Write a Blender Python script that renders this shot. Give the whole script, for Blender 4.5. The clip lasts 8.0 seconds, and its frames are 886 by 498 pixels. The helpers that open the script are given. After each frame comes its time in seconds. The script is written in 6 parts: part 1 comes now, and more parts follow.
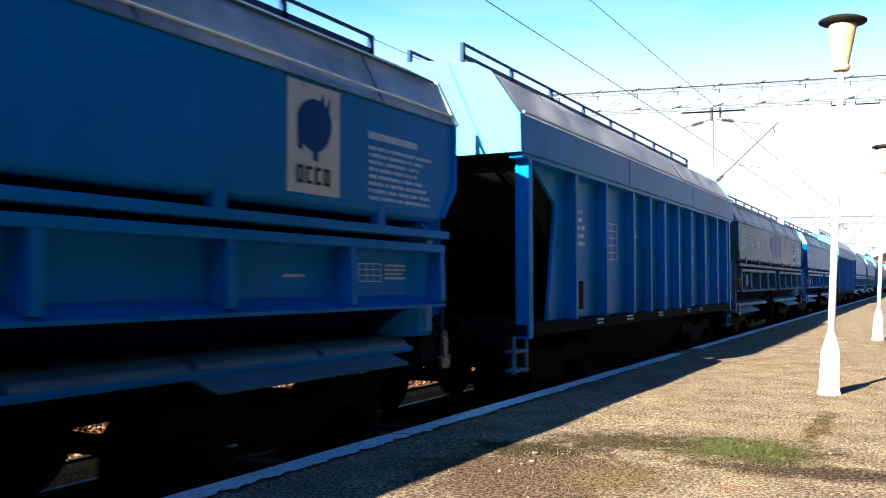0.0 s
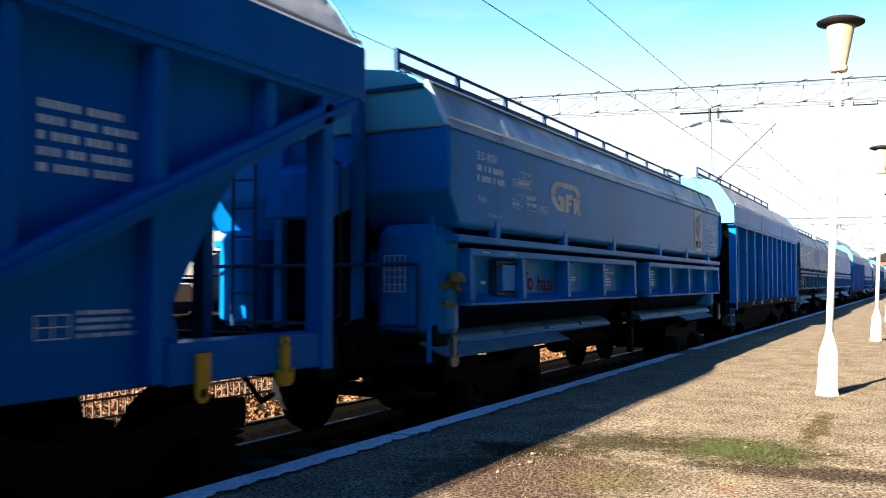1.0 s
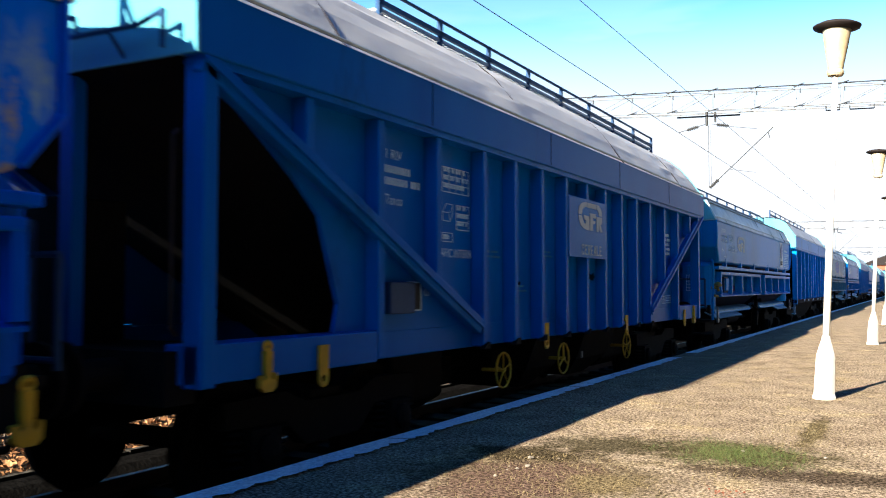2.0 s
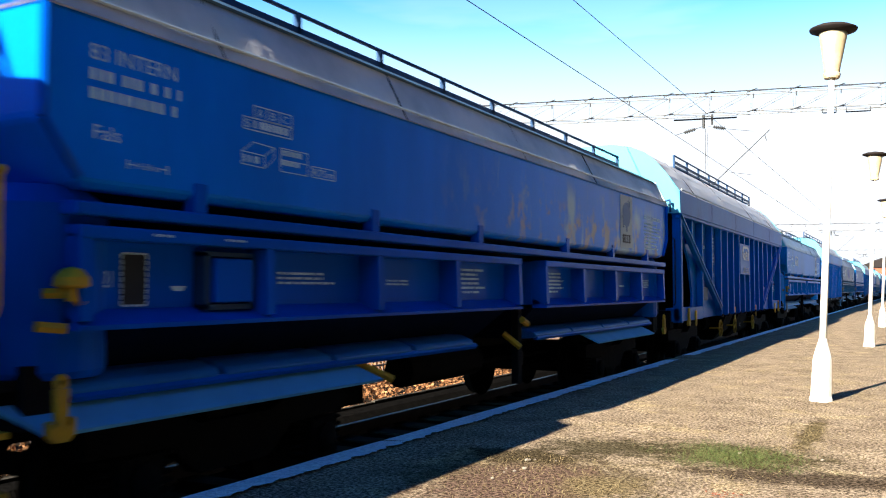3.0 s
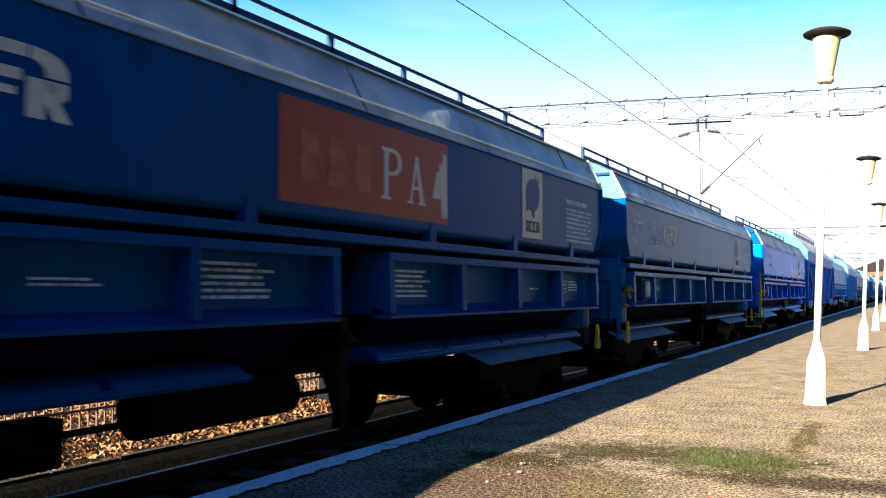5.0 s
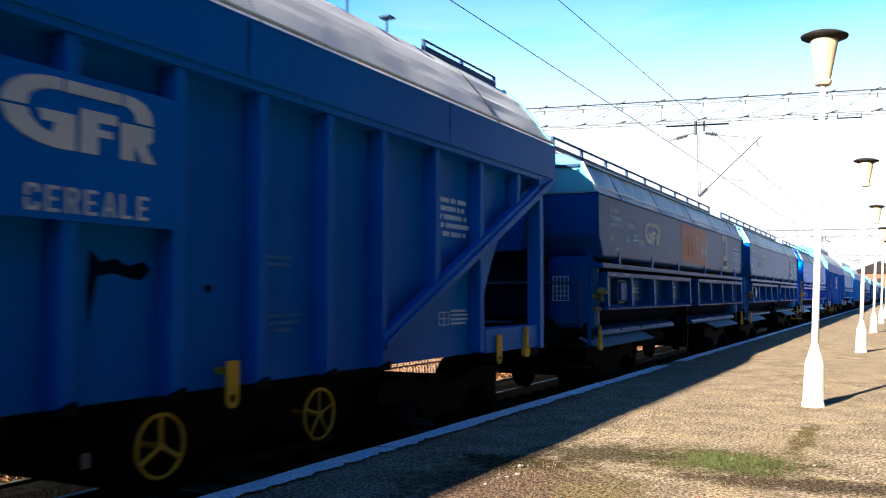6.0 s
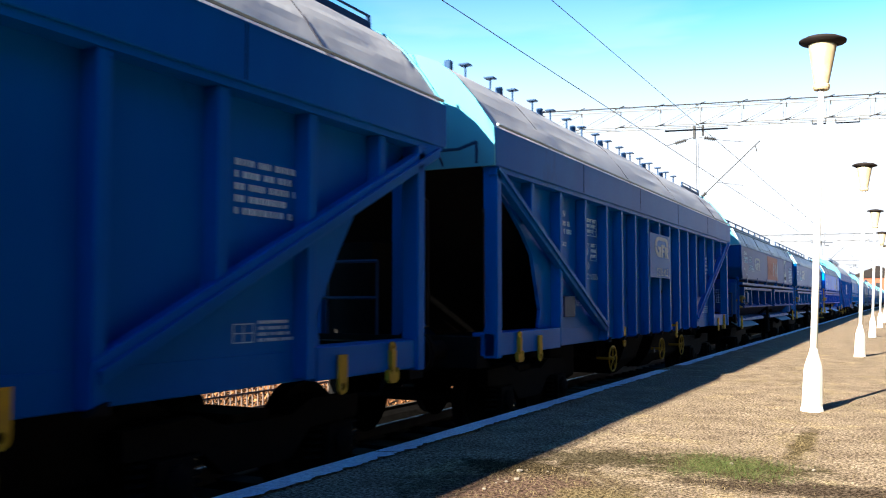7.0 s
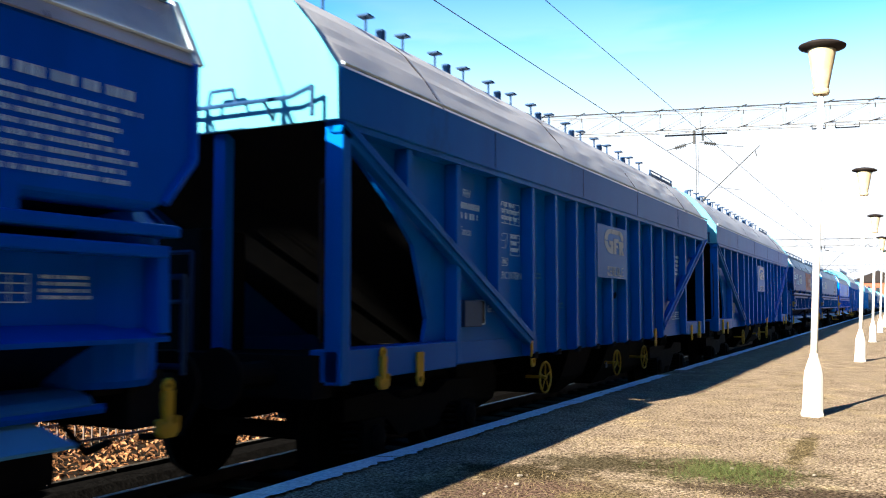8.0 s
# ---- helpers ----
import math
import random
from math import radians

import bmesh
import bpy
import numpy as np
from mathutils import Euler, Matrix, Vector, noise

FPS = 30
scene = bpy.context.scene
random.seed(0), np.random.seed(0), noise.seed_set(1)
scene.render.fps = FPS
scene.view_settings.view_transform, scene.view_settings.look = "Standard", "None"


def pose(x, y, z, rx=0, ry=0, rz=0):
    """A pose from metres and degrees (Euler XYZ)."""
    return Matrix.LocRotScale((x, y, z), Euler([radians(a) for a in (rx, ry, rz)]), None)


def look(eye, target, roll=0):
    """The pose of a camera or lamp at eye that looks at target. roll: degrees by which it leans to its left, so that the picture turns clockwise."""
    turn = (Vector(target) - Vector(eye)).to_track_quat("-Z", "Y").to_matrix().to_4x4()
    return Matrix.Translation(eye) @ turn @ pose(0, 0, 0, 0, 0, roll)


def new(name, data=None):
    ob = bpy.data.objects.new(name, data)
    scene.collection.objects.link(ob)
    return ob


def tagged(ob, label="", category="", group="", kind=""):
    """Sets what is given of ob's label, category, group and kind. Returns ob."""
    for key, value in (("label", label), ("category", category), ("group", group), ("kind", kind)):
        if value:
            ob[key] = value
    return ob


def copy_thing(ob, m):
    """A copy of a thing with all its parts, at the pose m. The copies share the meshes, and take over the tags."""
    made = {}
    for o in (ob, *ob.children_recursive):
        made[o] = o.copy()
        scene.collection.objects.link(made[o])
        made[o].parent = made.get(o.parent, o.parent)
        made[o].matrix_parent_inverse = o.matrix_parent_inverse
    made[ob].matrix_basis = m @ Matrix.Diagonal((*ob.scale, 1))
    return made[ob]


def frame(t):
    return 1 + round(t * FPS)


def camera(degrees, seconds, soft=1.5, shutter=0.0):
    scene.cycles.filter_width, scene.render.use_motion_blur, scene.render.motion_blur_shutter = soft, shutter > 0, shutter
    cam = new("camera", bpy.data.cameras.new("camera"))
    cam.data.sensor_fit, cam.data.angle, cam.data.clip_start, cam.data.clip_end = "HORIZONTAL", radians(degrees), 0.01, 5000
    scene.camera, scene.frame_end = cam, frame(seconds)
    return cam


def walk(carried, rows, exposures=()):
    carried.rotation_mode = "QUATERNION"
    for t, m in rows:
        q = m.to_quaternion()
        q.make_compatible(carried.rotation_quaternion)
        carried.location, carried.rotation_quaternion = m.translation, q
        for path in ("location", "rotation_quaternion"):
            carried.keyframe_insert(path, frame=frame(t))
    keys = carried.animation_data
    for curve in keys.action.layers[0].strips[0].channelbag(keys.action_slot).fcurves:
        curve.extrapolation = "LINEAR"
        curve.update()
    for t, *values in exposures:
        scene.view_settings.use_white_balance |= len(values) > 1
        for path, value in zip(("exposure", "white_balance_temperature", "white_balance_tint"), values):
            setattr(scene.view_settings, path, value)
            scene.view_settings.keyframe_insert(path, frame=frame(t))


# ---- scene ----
cam = camera(53.35, 8.0, soft=1.1, shutter=0.12)
EYE = 1.13          # eye above the platform, whose top is z = 0
RAIL = -0.45        # top of the rails
TRACK = -5.15       # middle of the train's track
SPEED = 12.106      # metres a second, along +y
walk(cam, [
    (0.0, pose(0, 0, EYE, 92.18, 0, 28.51)),
    (0.5, pose(0, 0, EYE, 92.18, 0, 28.46)),
    (1.0, pose(0, 0, EYE, 92.23, 0, 28.40)),
    (1.5, pose(0, 0, EYE, 92.35, 0, 28.29)),
    (3.0, pose(0, 0, EYE, 92.62, 0, 28.04)),
    (3.5, pose(0, 0, EYE, 92.66, 0, 27.84)),
    (4.0, pose(0, 0, EYE, 92.73, 0, 27.81)),
    (4.5, pose(0, 0, EYE, 92.80, 0, 27.74)),
    (6.0, pose(0, 0, EYE, 92.99, 0, 27.58)),
    (6.5, pose(0, 0, EYE, 93.13, 0, 27.41)),
    (7.0, pose(0, 0, EYE, 93.28, 0, 27.51)),
    (7.5, pose(0, 0, EYE, 93.45, 0, 27.46)),
    (8.0, pose(0, 0, EYE, 93.59, 0, 27.51)),
])

# ---- light ----
SUN_AZ, SUN_EL = radians(192), radians(25)
world = bpy.data.worlds.new("world")
scene.world = world
world.use_nodes = True
wt = world.node_tree
bg = wt.nodes["Background"]
sky = wt.nodes.new("ShaderNodeTexSky")
sky.sky_type, sky.sun_disc, sky.sun_elevation, sky.sun_rotation = "NISHITA", False, SUN_EL, SUN_AZ
sky.air_density, sky.dust_density, sky.ozone_density = 1.0, 1.2, 2.0
co = wt.nodes.new("ShaderNodeTexCoord")
mp = wt.nodes.new("ShaderNodeMapping")
mp.inputs["Scale"].default_value = (1.2, 1.2, 6.0)
mp.inputs["Rotation"].default_value = (radians(8), radians(5), 0)
cl = wt.nodes.new("ShaderNodeTexNoise")
cl.inputs["Scale"].default_value, cl.inputs["Detail"].default_value, cl.inputs["Roughness"].default_value = 1.6, 5, 0.5
rp = wt.nodes.new("ShaderNodeValToRGB")
rp.color_ramp.elements[0].position, rp.color_ramp.elements[1].position = 0.44, 0.62
# the clear sky deepens upwards; haze and thin cloud whiten it low down
sep = wt.nodes.new("ShaderNodeSeparateXYZ")
tint = wt.nodes.new("ShaderNodeValToRGB")
tint.color_ramp.elements[0].position, tint.color_ramp.elements[0].color = 0.25, (0.3, 1.85, 2.65, 1)
tint.color_ramp.elements[1].position, tint.color_ramp.elements[1].color = 0.52, (0.02, 0.38, 1.05, 1)
clear = wt.nodes.new("ShaderNodeMix")
clear.data_type, clear.blend_type = "RGBA", "MULTIPLY"
clear.inputs[0].default_value = 1
low = wt.nodes.new("ShaderNodeMapRange")
low.interpolation_type = "SMOOTHSTEP"
low.inputs["From Min"].default_value, low.inputs["From Max"].default_value = 0.1, 0.42
low.inputs["To Min"].default_value, low.inputs["To Max"].default_value = 1.0, 0.0
haze = wt.nodes.new("ShaderNodeMapRange")
haze.interpolation_type = "SMOOTHSTEP"
haze.inputs["From Min"].default_value, haze.inputs["From Max"].default_value = 0.15, 0.36
haze.inputs["To Min"].default_value, haze.inputs["To Max"].default_value = 1.0, 0.0
cm = wt.nodes.new("ShaderNodeMath")
cm.operation = "MULTIPLY"
cx = wt.nodes.new("ShaderNodeMath")
cx.operation = "MAXIMUM"
mx = wt.nodes.new("ShaderNodeMix")
mx.data_type = "RGBA"
mx.inputs[7].default_value = (6.8, 7.3, 8.0, 1)
wt.links.new(co.outputs["Generated"], mp.inputs["Vector"])
wt.links.new(mp.outputs["Vector"], cl.inputs["Vector"])
wt.links.new(cl.outputs["Fac"], rp.inputs["Fac"])
wt.links.new(co.outputs["Generated"], sep.inputs[0])
for node in (tint, low, haze):
    wt.links.new(sep.outputs["Z"], node.inputs[0])
wt.links.new(rp.outputs["Color"], cm.inputs[0])
wt.links.new(low.outputs[0], cm.inputs[1])
wt.links.new(cm.outputs[0], cx.inputs[0])
wt.links.new(haze.outputs[0], cx.inputs[1])
wt.links.new(cx.outputs[0], mx.inputs[0])
wt.links.new(sky.outputs["Color"], clear.inputs[6])
wt.links.new(tint.outputs["Color"], clear.inputs[7])
wt.links.new(clear.outputs[2], mx.inputs[6])
wt.links.new(mx.outputs[2], bg.inputs["Color"])
bg.inputs["Strength"].default_value = 0.038

sun = new("sun", bpy.data.lights.new("sun", "SUN"))
sun.data.energy, sun.data.angle, sun.data.color = 5.0, radians(0.5), (1.0, 0.92, 0.78)
ce = math.cos(SUN_EL)
sun.matrix_world = look((math.sin(SUN_AZ) * ce * 60, math.cos(SUN_AZ) * ce * 60, math.sin(SUN_EL) * 60), (0, 0, 0))
scene.view_settings.exposure = 2.15


# ---- materials ----
def material(name, color, rough=0.5, metal=0.0, dark=None, scale=3.0, amount=0.5, bump=0.1, grain=60.0, stain=None, streak=1.0, spec=None, tint=None, depth=0.01):
    """A surface of two colours mixed by large noise, with grain relief and, if given, stains of a third colour."""
    m = bpy.data.materials.new(name)
    m.use_nodes = True
    nt = m.node_tree
    p = nt.nodes["Principled BSDF"]
    p.inputs["Roughness"].default_value, p.inputs["Metallic"].default_value = rough, metal
    p.inputs["Specular IOR Level"].default_value = (0.0 if rough > 0.74 else 0.1) if spec is None else spec
    if tint:
        p.inputs["Specular Tint"].default_value = (*tint, 1)
    c = nt.nodes.new("ShaderNodeTexCoord")
    mapping = nt.nodes.new("ShaderNodeMapping")
    mapping.inputs["Scale"].default_value = (1, 1, streak)
    nt.links.new(c.outputs["Object"], mapping.inputs["Vector"])
    n = nt.nodes.new("ShaderNodeTexNoise")
    n.inputs["Scale"].default_value, n.inputs["Detail"].default_value, n.inputs["Roughness"].default_value = scale, 6, 0.6
    nt.links.new(mapping.outputs["Vector"], n.inputs["Vector"])
    r = nt.nodes.new("ShaderNodeValToRGB")
    r.color_ramp.elements[0].position, r.color_ramp.elements[1].position = 0.4, 0.62
    d = dark or tuple(v * 0.6 for v in color)
    r.color_ramp.elements[0].color = (*color, 1)
    r.color_ramp.elements[1].color = (*[a + (b - a) * amount for a, b in zip(color, d)], 1)
    nt.links.new(n.outputs["Fac"], r.inputs["Fac"])
    out = r.outputs["Color"]
    g = nt.nodes.new("ShaderNodeTexNoise")
    g.inputs["Scale"].default_value, g.inputs["Detail"].default_value = grain, 4
    nt.links.new(c.outputs["Object"], g.inputs["Vector"])
    if stain:
        s2 = nt.nodes.new("ShaderNodeTexNoise")
        s2.inputs["Scale"].default_value, s2.inputs["Detail"].default_value, s2.inputs["Roughness"].default_value = scale * 0.6, 8, 0.7
        nt.links.new(mapping.outputs["Vector"], s2.inputs["Vector"])
        r2 = nt.nodes.new("ShaderNodeValToRGB")
        r2.color_ramp.elements[0].position, r2.color_ramp.elements[1].position = stain[1], stain[1] + 0.12
        nt.links.new(s2.outputs["Fac"], r2.inputs["Fac"])
        mix = nt.nodes.new("ShaderNodeMix")
        mix.data_type = "RGBA"
        nt.links.new(r2.outputs["Color"], mix.inputs[0])
        nt.links.new(out, mix.inputs[6])
        mix.inputs[7].default_value = (*stain[0], 1)
        out = mix.outputs[2]
    nt.links.new(out, p.inputs["Base Color"])
    rr = nt.nodes.new("ShaderNodeMapRange")
    rr.inputs["To Min"].default_value, rr.inputs["To Max"].default_value = max(0.05, rough - 0.08), min(1, rough + 0.12)
    nt.links.new(g.outputs["Fac"], rr.inputs["Value"])
    nt.links.new(rr.outputs["Result"], p.inputs["Roughness"])
    if bump:
        b = nt.nodes.new("ShaderNodeBump")
        b.inputs["Strength"].default_value, b.inputs["Distance"].default_value = bump, depth
        nt.links.new(g.outputs["Fac"], b.inputs["Height"])
        nt.links.new(b.outputs["Normal"], p.inputs["Normal"])
    return m


BLUE_A = material("faded_blue_paint", (0.0006, 0.171, 0.532), 0.36, spec=0.05, tint=(0.2, 0.55, 1.0), dark=(0.003, 0.11, 0.26), scale=0.9, streak=0.35, stain=((0.008, 0.045, 0.08), 0.62))
BLUE_B = material("deep_blue_paint", (0.0004, 0.111, 0.418), 0.36, spec=0.035, tint=(0.2, 0.55, 1.0), dark=(0.0004, 0.062, 0.31), scale=0.9, streak=0.35, stain=((0.004, 0.02, 0.06), 0.62))
BLUE_C = material("dark_grimy_blue_paint", (0.0003, 0.055, 0.228), 0.38, spec=0.05, tint=(0.2, 0.55, 1.0), dark=(0.0003, 0.038, 0.17), scale=0.9, streak=0.35, stain=((0.004, 0.018, 0.05), 0.6))
# the grey in this blue paints sky reflected along the far wagons' sides
BLUE_SHEEN = material("faded_blue_grey_sheen_paint", (0.015, 0.11, 0.2), 0.45, dark=(0.05, 0.11, 0.15), scale=1.1, streak=0.35, stain=((0.14, 0.14, 0.14), 0.58), spec=0.06)
# worn blue, darker than wagon 42's tank to hold its boxes' shade
BLUE_D = material("worn_blue_paint", (0.0003, 0.085, 0.516), 0.3, spec=0.035, tint=(0.05, 0.45, 1.0), dark=(0.001, 0.04, 0.25), scale=0.8, streak=0.3, stain=((0.06, 0.12, 0.2), 0.62))
BLUE_E = material("dented_mid_blue_paint", (0.0003, 0.089, 0.291), 0.34, spec=0.05, tint=(0.05, 0.5, 1.0), dark=(0.0003, 0.06, 0.22), scale=0.9, streak=0.35, stain=((0.004, 0.03, 0.07), 0.62))
def scuffed(m, y0, y1, z1, pale, brown):
    """Adds bare, rubbed patches and runs to a paint, along one stretch of a wagon's side."""
    nt = m.node_tree
    p = nt.nodes["Principled BSDF"]
    old = p.inputs["Base Color"].links[0].from_socket
    c = nt.nodes.new("ShaderNodeTexCoord")
    xyz = nt.nodes.new("ShaderNodeSeparateXYZ")
    nt.links.new(c.outputs["Object"], xyz.inputs[0])
    out = old
    for scale, stretch, cut, colour, top in ((1.6, 0.45, 0.5, pale, z1 + 0.25), (3.4, 0.7, 0.53, brown, z1), (7.0, 0.12, 0.6, pale, z1 + 0.3)):
        mp = nt.nodes.new("ShaderNodeMapping")
        mp.inputs["Scale"].default_value = (1, 1, stretch)
        nt.links.new(c.outputs["Object"], mp.inputs["Vector"])
        n = nt.nodes.new("ShaderNodeTexNoise")
        n.inputs["Scale"].default_value, n.inputs["Detail"].default_value, n.inputs["Roughness"].default_value = scale, 7, 0.68
        nt.links.new(mp.outputs["Vector"], n.inputs["Vector"])
        rg = nt.nodes.new("ShaderNodeMapRange")
        rg.inputs["From Min"].default_value, rg.inputs["From Max"].default_value = cut, cut + 0.08
        nt.links.new(n.outputs["Fac"], rg.inputs["Value"])
        ry = nt.nodes.new("ShaderNodeMapRange")
        ry.interpolation_type = "SMOOTHSTEP"
        ry.inputs["From Min"].default_value, ry.inputs["From Max"].default_value = y0, y1
        nt.links.new(xyz.outputs["Y"], ry.inputs["Value"])
        rz = nt.nodes.new("ShaderNodeMapRange")
        rz.interpolation_type = "SMOOTHSTEP"
        rz.inputs["From Min"].default_value, rz.inputs["From Max"].default_value = top, top - 0.35
        nt.links.new(xyz.outputs["Z"], rz.inputs["Value"])
        a = nt.nodes.new("ShaderNodeMath")
        a.operation = "MULTIPLY"
        nt.links.new(rg.outputs[0], a.inputs[0])
        nt.links.new(ry.outputs[0], a.inputs[1])
        q = nt.nodes.new("ShaderNodeMath")
        q.operation = "MULTIPLY"
        nt.links.new(a.outputs[0], q.inputs[0])
        nt.links.new(rz.outputs[0], q.inputs[1])
        mix = nt.nodes.new("ShaderNodeMix")
        mix.data_type = "RGBA"
        nt.links.new(q.outputs[0], mix.inputs[0])
        nt.links.new(out, mix.inputs[6])
        mix.inputs[7].default_value = (*colour, 1)
        out = mix.outputs[2]
    nt.links.new(out, p.inputs["Base Color"])
    return m


# real scuffs on wagon 42's blue, brightened to paint the sheen along its tank
SCUFFED_D = scuffed(material("scuffed_blue_tank_with_sheen", (0.0006, 0.174, 0.780), 0.32, spec=0.05, tint=(0.05, 0.45, 1.0), dark=(0.0008, 0.1, 0.48), scale=0.8, streak=0.3), -2.6, 1.2, 2.72, (0.24, 0.38, 0.5), (0.32, 0.29, 0.26))
# real scuffs and rust over a blue greyed for the reflected sky
SCUFFED_SHEEN = scuffed(material("scuffed_blue_grey_sheen_tank", (0.02, 0.1, 0.2), 0.42, spec=0.15, dark=(0.05, 0.11, 0.16), scale=1.0, streak=0.3), -5.0, -1.0, 2.95, (0.2, 0.25, 0.29), (0.32, 0.2, 0.12))
ROOF_TEAL = material("dented_blue_grey_roof", (0.42, 0.5, 0.53), 0.42, dark=(0.17, 0.25, 0.3), scale=1.1, amount=0.95, bump=0.55, grain=1.6, depth=0.09, stain=((0.4, 0.41, 0.39), 0.55), spec=0.25)
# near-black blue that paints shade under tanks and hoods; also joints and stains
CHUTE = material("blue_black_shade_and_stain", (0.001, 0.005, 0.022), 0.6, spec=0.03, dark=(0.001, 0.002, 0.006), scale=2)
COVER_D = material("worn_pale_blue_cover", (0.012, 0.14, 0.42), 0.4, dark=(0.01, 0.09, 0.34), scale=3, spec=0.1)
BEAD = material("pale_roof_bead_paint", (0.5, 0.6, 0.64), 0.5, scale=5)
ROOF_DARK = material("dark_blue_roof_sheet", (0.05, 0.1, 0.15), 0.5, dark=(0.02, 0.05, 0.09), scale=1.5, amount=0.9, stain=((0.12, 0.14, 0.15), 0.6), spec=0.15)
ROOF_GREY = material("weathered_roof_sheet", (0.56, 0.55, 0.54), 0.5, dark=(0.36, 0.37, 0.39), scale=0.9, amount=0.95, bump=0.5, grain=1.5, depth=0.09, stain=((0.06, 0.13, 0.22), 0.6))
ROOF_PLAIN = material("grey_tarpaulin_roof", (0.5, 0.5, 0.5), 0.6, dark=(0.4, 0.4, 0.405), scale=0.6, bump=0.3, grain=1.2, depth=0.05)
# grime of the running gear; also paints the shade inside open wagon ends
DARK = material("grime_and_shade_dark", (0.008, 0.008, 0.0085), 0.85, spec=0.04, dark=(0.013, 0.012, 0.011), scale=5, bump=0.3)
STEEL = material("bare_worn_steel", (0.14, 0.145, 0.15), 0.45, 0.6, scale=6)
FLAP = material("dusty_pale_blue_plate", (0.06, 0.18, 0.28), 0.5, dark=(0.04, 0.11, 0.19), scale=3, stain=((0.13, 0.13, 0.11), 0.64))
GRAFFITI = material("dark_red_spray", (0.09, 0.012, 0.02), 0.8)
RUBBED = material("rubbed_pale_red_paint", (0.3, 0.13, 0.09), 0.6, dark=(0.24, 0.06, 0.03), scale=9, amount=0.9)
RED = material("faded_orange_red_paint", (0.23, 0.03, 0.01), 0.5, dark=(0.15, 0.025, 0.012), scale=2.5, streak=0.4, stain=((0.16, 0.05, 0.03), 0.6), spec=0.3)
RUST = material("rust_streaked_blue_paint", (0.0005, 0.072, 0.33), 0.5, dark=(0.02, 0.07, 0.2), scale=4.5, amount=0.9, streak=0.22, stain=((0.4, 0.22, 0.12), 0.5))
OLIVE = material("dull_olive_paint", (0.16, 0.15, 0.05), 0.6, dark=(0.08, 0.08, 0.04), scale=8)
FLAP_PALE = material("pale_blue_plate", (0.09, 0.38, 0.66), 0.45, dark=(0.07, 0.3, 0.55), scale=3, stain=((0.09, 0.2, 0.3), 0.66))
YELLOW = material("yellow_paint", (0.5, 0.3, 0.02), 0.6, dark=(0.26, 0.18, 0.04), scale=8, stain=((0.08, 0.06, 0.03), 0.62))
WHITE = material("stencilled_white_paint", (0.46, 0.66, 0.8), 0.6, dark=(0.3, 0.46, 0.6), scale=14)
FAINT = material("rubbed_white_stencil", (0.06, 0.2, 0.36), 0.6, dark=(0.02, 0.1, 0.25), scale=18)
CREAM = material("aged_cream_panel", (0.42, 0.5, 0.52), 0.6, dark=(0.28, 0.35, 0.38), scale=5, stain=((0.12, 0.12, 0.11), 0.62))
BLACKMARK = material("black_marking_paint", (0.02, 0.025, 0.03), 0.6)
ORANGE = material("orange_hazard_plate", (0.8, 0.16, 0.04), 0.5, scale=8)
LIME = material("yellow_hazard_label", (0.62, 0.6, 0.05), 0.5, scale=8)
WALKWAY = material("galvanised_grating", (0.3, 0.33, 0.36), 0.5, 0.3, scale=4)
RAILPAINT = material("dark_blue_rail_paint", (0.015, 0.05, 0.12), 0.5, scale=6)
LAMPWHITE = material("chalky_white_paint", (0.82, 0.8, 0.76), 0.75, dark=(0.7, 0.67, 0.6), scale=5, amount=0.4, bump=0.2)
LANTERN = material("yellowed_lantern_glass", (0.5, 0.41, 0.27), 0.35, dark=(0.28, 0.2, 0.1), scale=7, stain=((0.3, 0.17, 0.07), 0.64))
HAT = material("rusty_dark_hat", (0.022, 0.017, 0.016), 0.7, scale=8)
# pale cyan that puts the sun on the wagon ends into the colour
PALE_END = material("pale_sunlit_end_sheet", (0.09, 0.36, 0.45), 0.5, dark=(0.07, 0.3, 0.4), scale=0.8, streak=0.4)
RAILSTEEL = material("rail_steel", (0.16, 0.12, 0.1), 0.5, 0.4, scale=5)
SLEEPER = material("concrete_sleeper", (0.045, 0.042, 0.038), 0.9, scale=6, bump=0.4)
# shade under the wagons is put into this near-black base colour
BALLAST = material("shade_dark_ballast", (0.007, 0.0065, 0.006), 0.95, dark=(0.003, 0.0028, 0.0026), scale=14, amount=0.9, bump=0.9, grain=30)
GANTRY = material("galvanised_lattice", (0.24, 0.24, 0.24), 0.6, 0.2, scale=4)
WIRE = material("weathered_copper_wire", (0.05, 0.05, 0.05), 0.6, 0.3)


# ---- mesh tools ----
def box(bm, x0, x1, y0, y1, z0, z1):
    v = [bm.verts.new((x, y, z)) for x in (x0, x1) for y in (y0, y1) for z in (z0, z1)]
    for f in ((0, 1, 3, 2), (4, 6, 7, 5), (0, 4, 5, 1), (2, 3, 7, 6), (0, 2, 6, 4), (1, 5, 7, 3)):
        bm.faces.new([v[i] for i in f])


def prism(bm, pts, a0, a1, axis="y"):
    """A closed outline drawn out along an axis. For y the points are (x, z), for x (y, z), for z (x, y)."""
    put = {"y": lambda p, a: (p[0], a, p[1]), "x": lambda p, a: (a, p[0], p[1]), "z": lambda p, a: (p[0], p[1], a)}[axis]
    lo, hi = [bm.verts.new(put(p, a0)) for p in pts], [bm.verts.new(put(p, a1)) for p in pts]
    n = len(pts)
    for i in range(n):
        bm.faces.new((lo[i], lo[(i + 1) % n], hi[(i + 1) % n], hi[i]))
    bm.faces.new(lo[::-1]), bm.faces.new(hi)


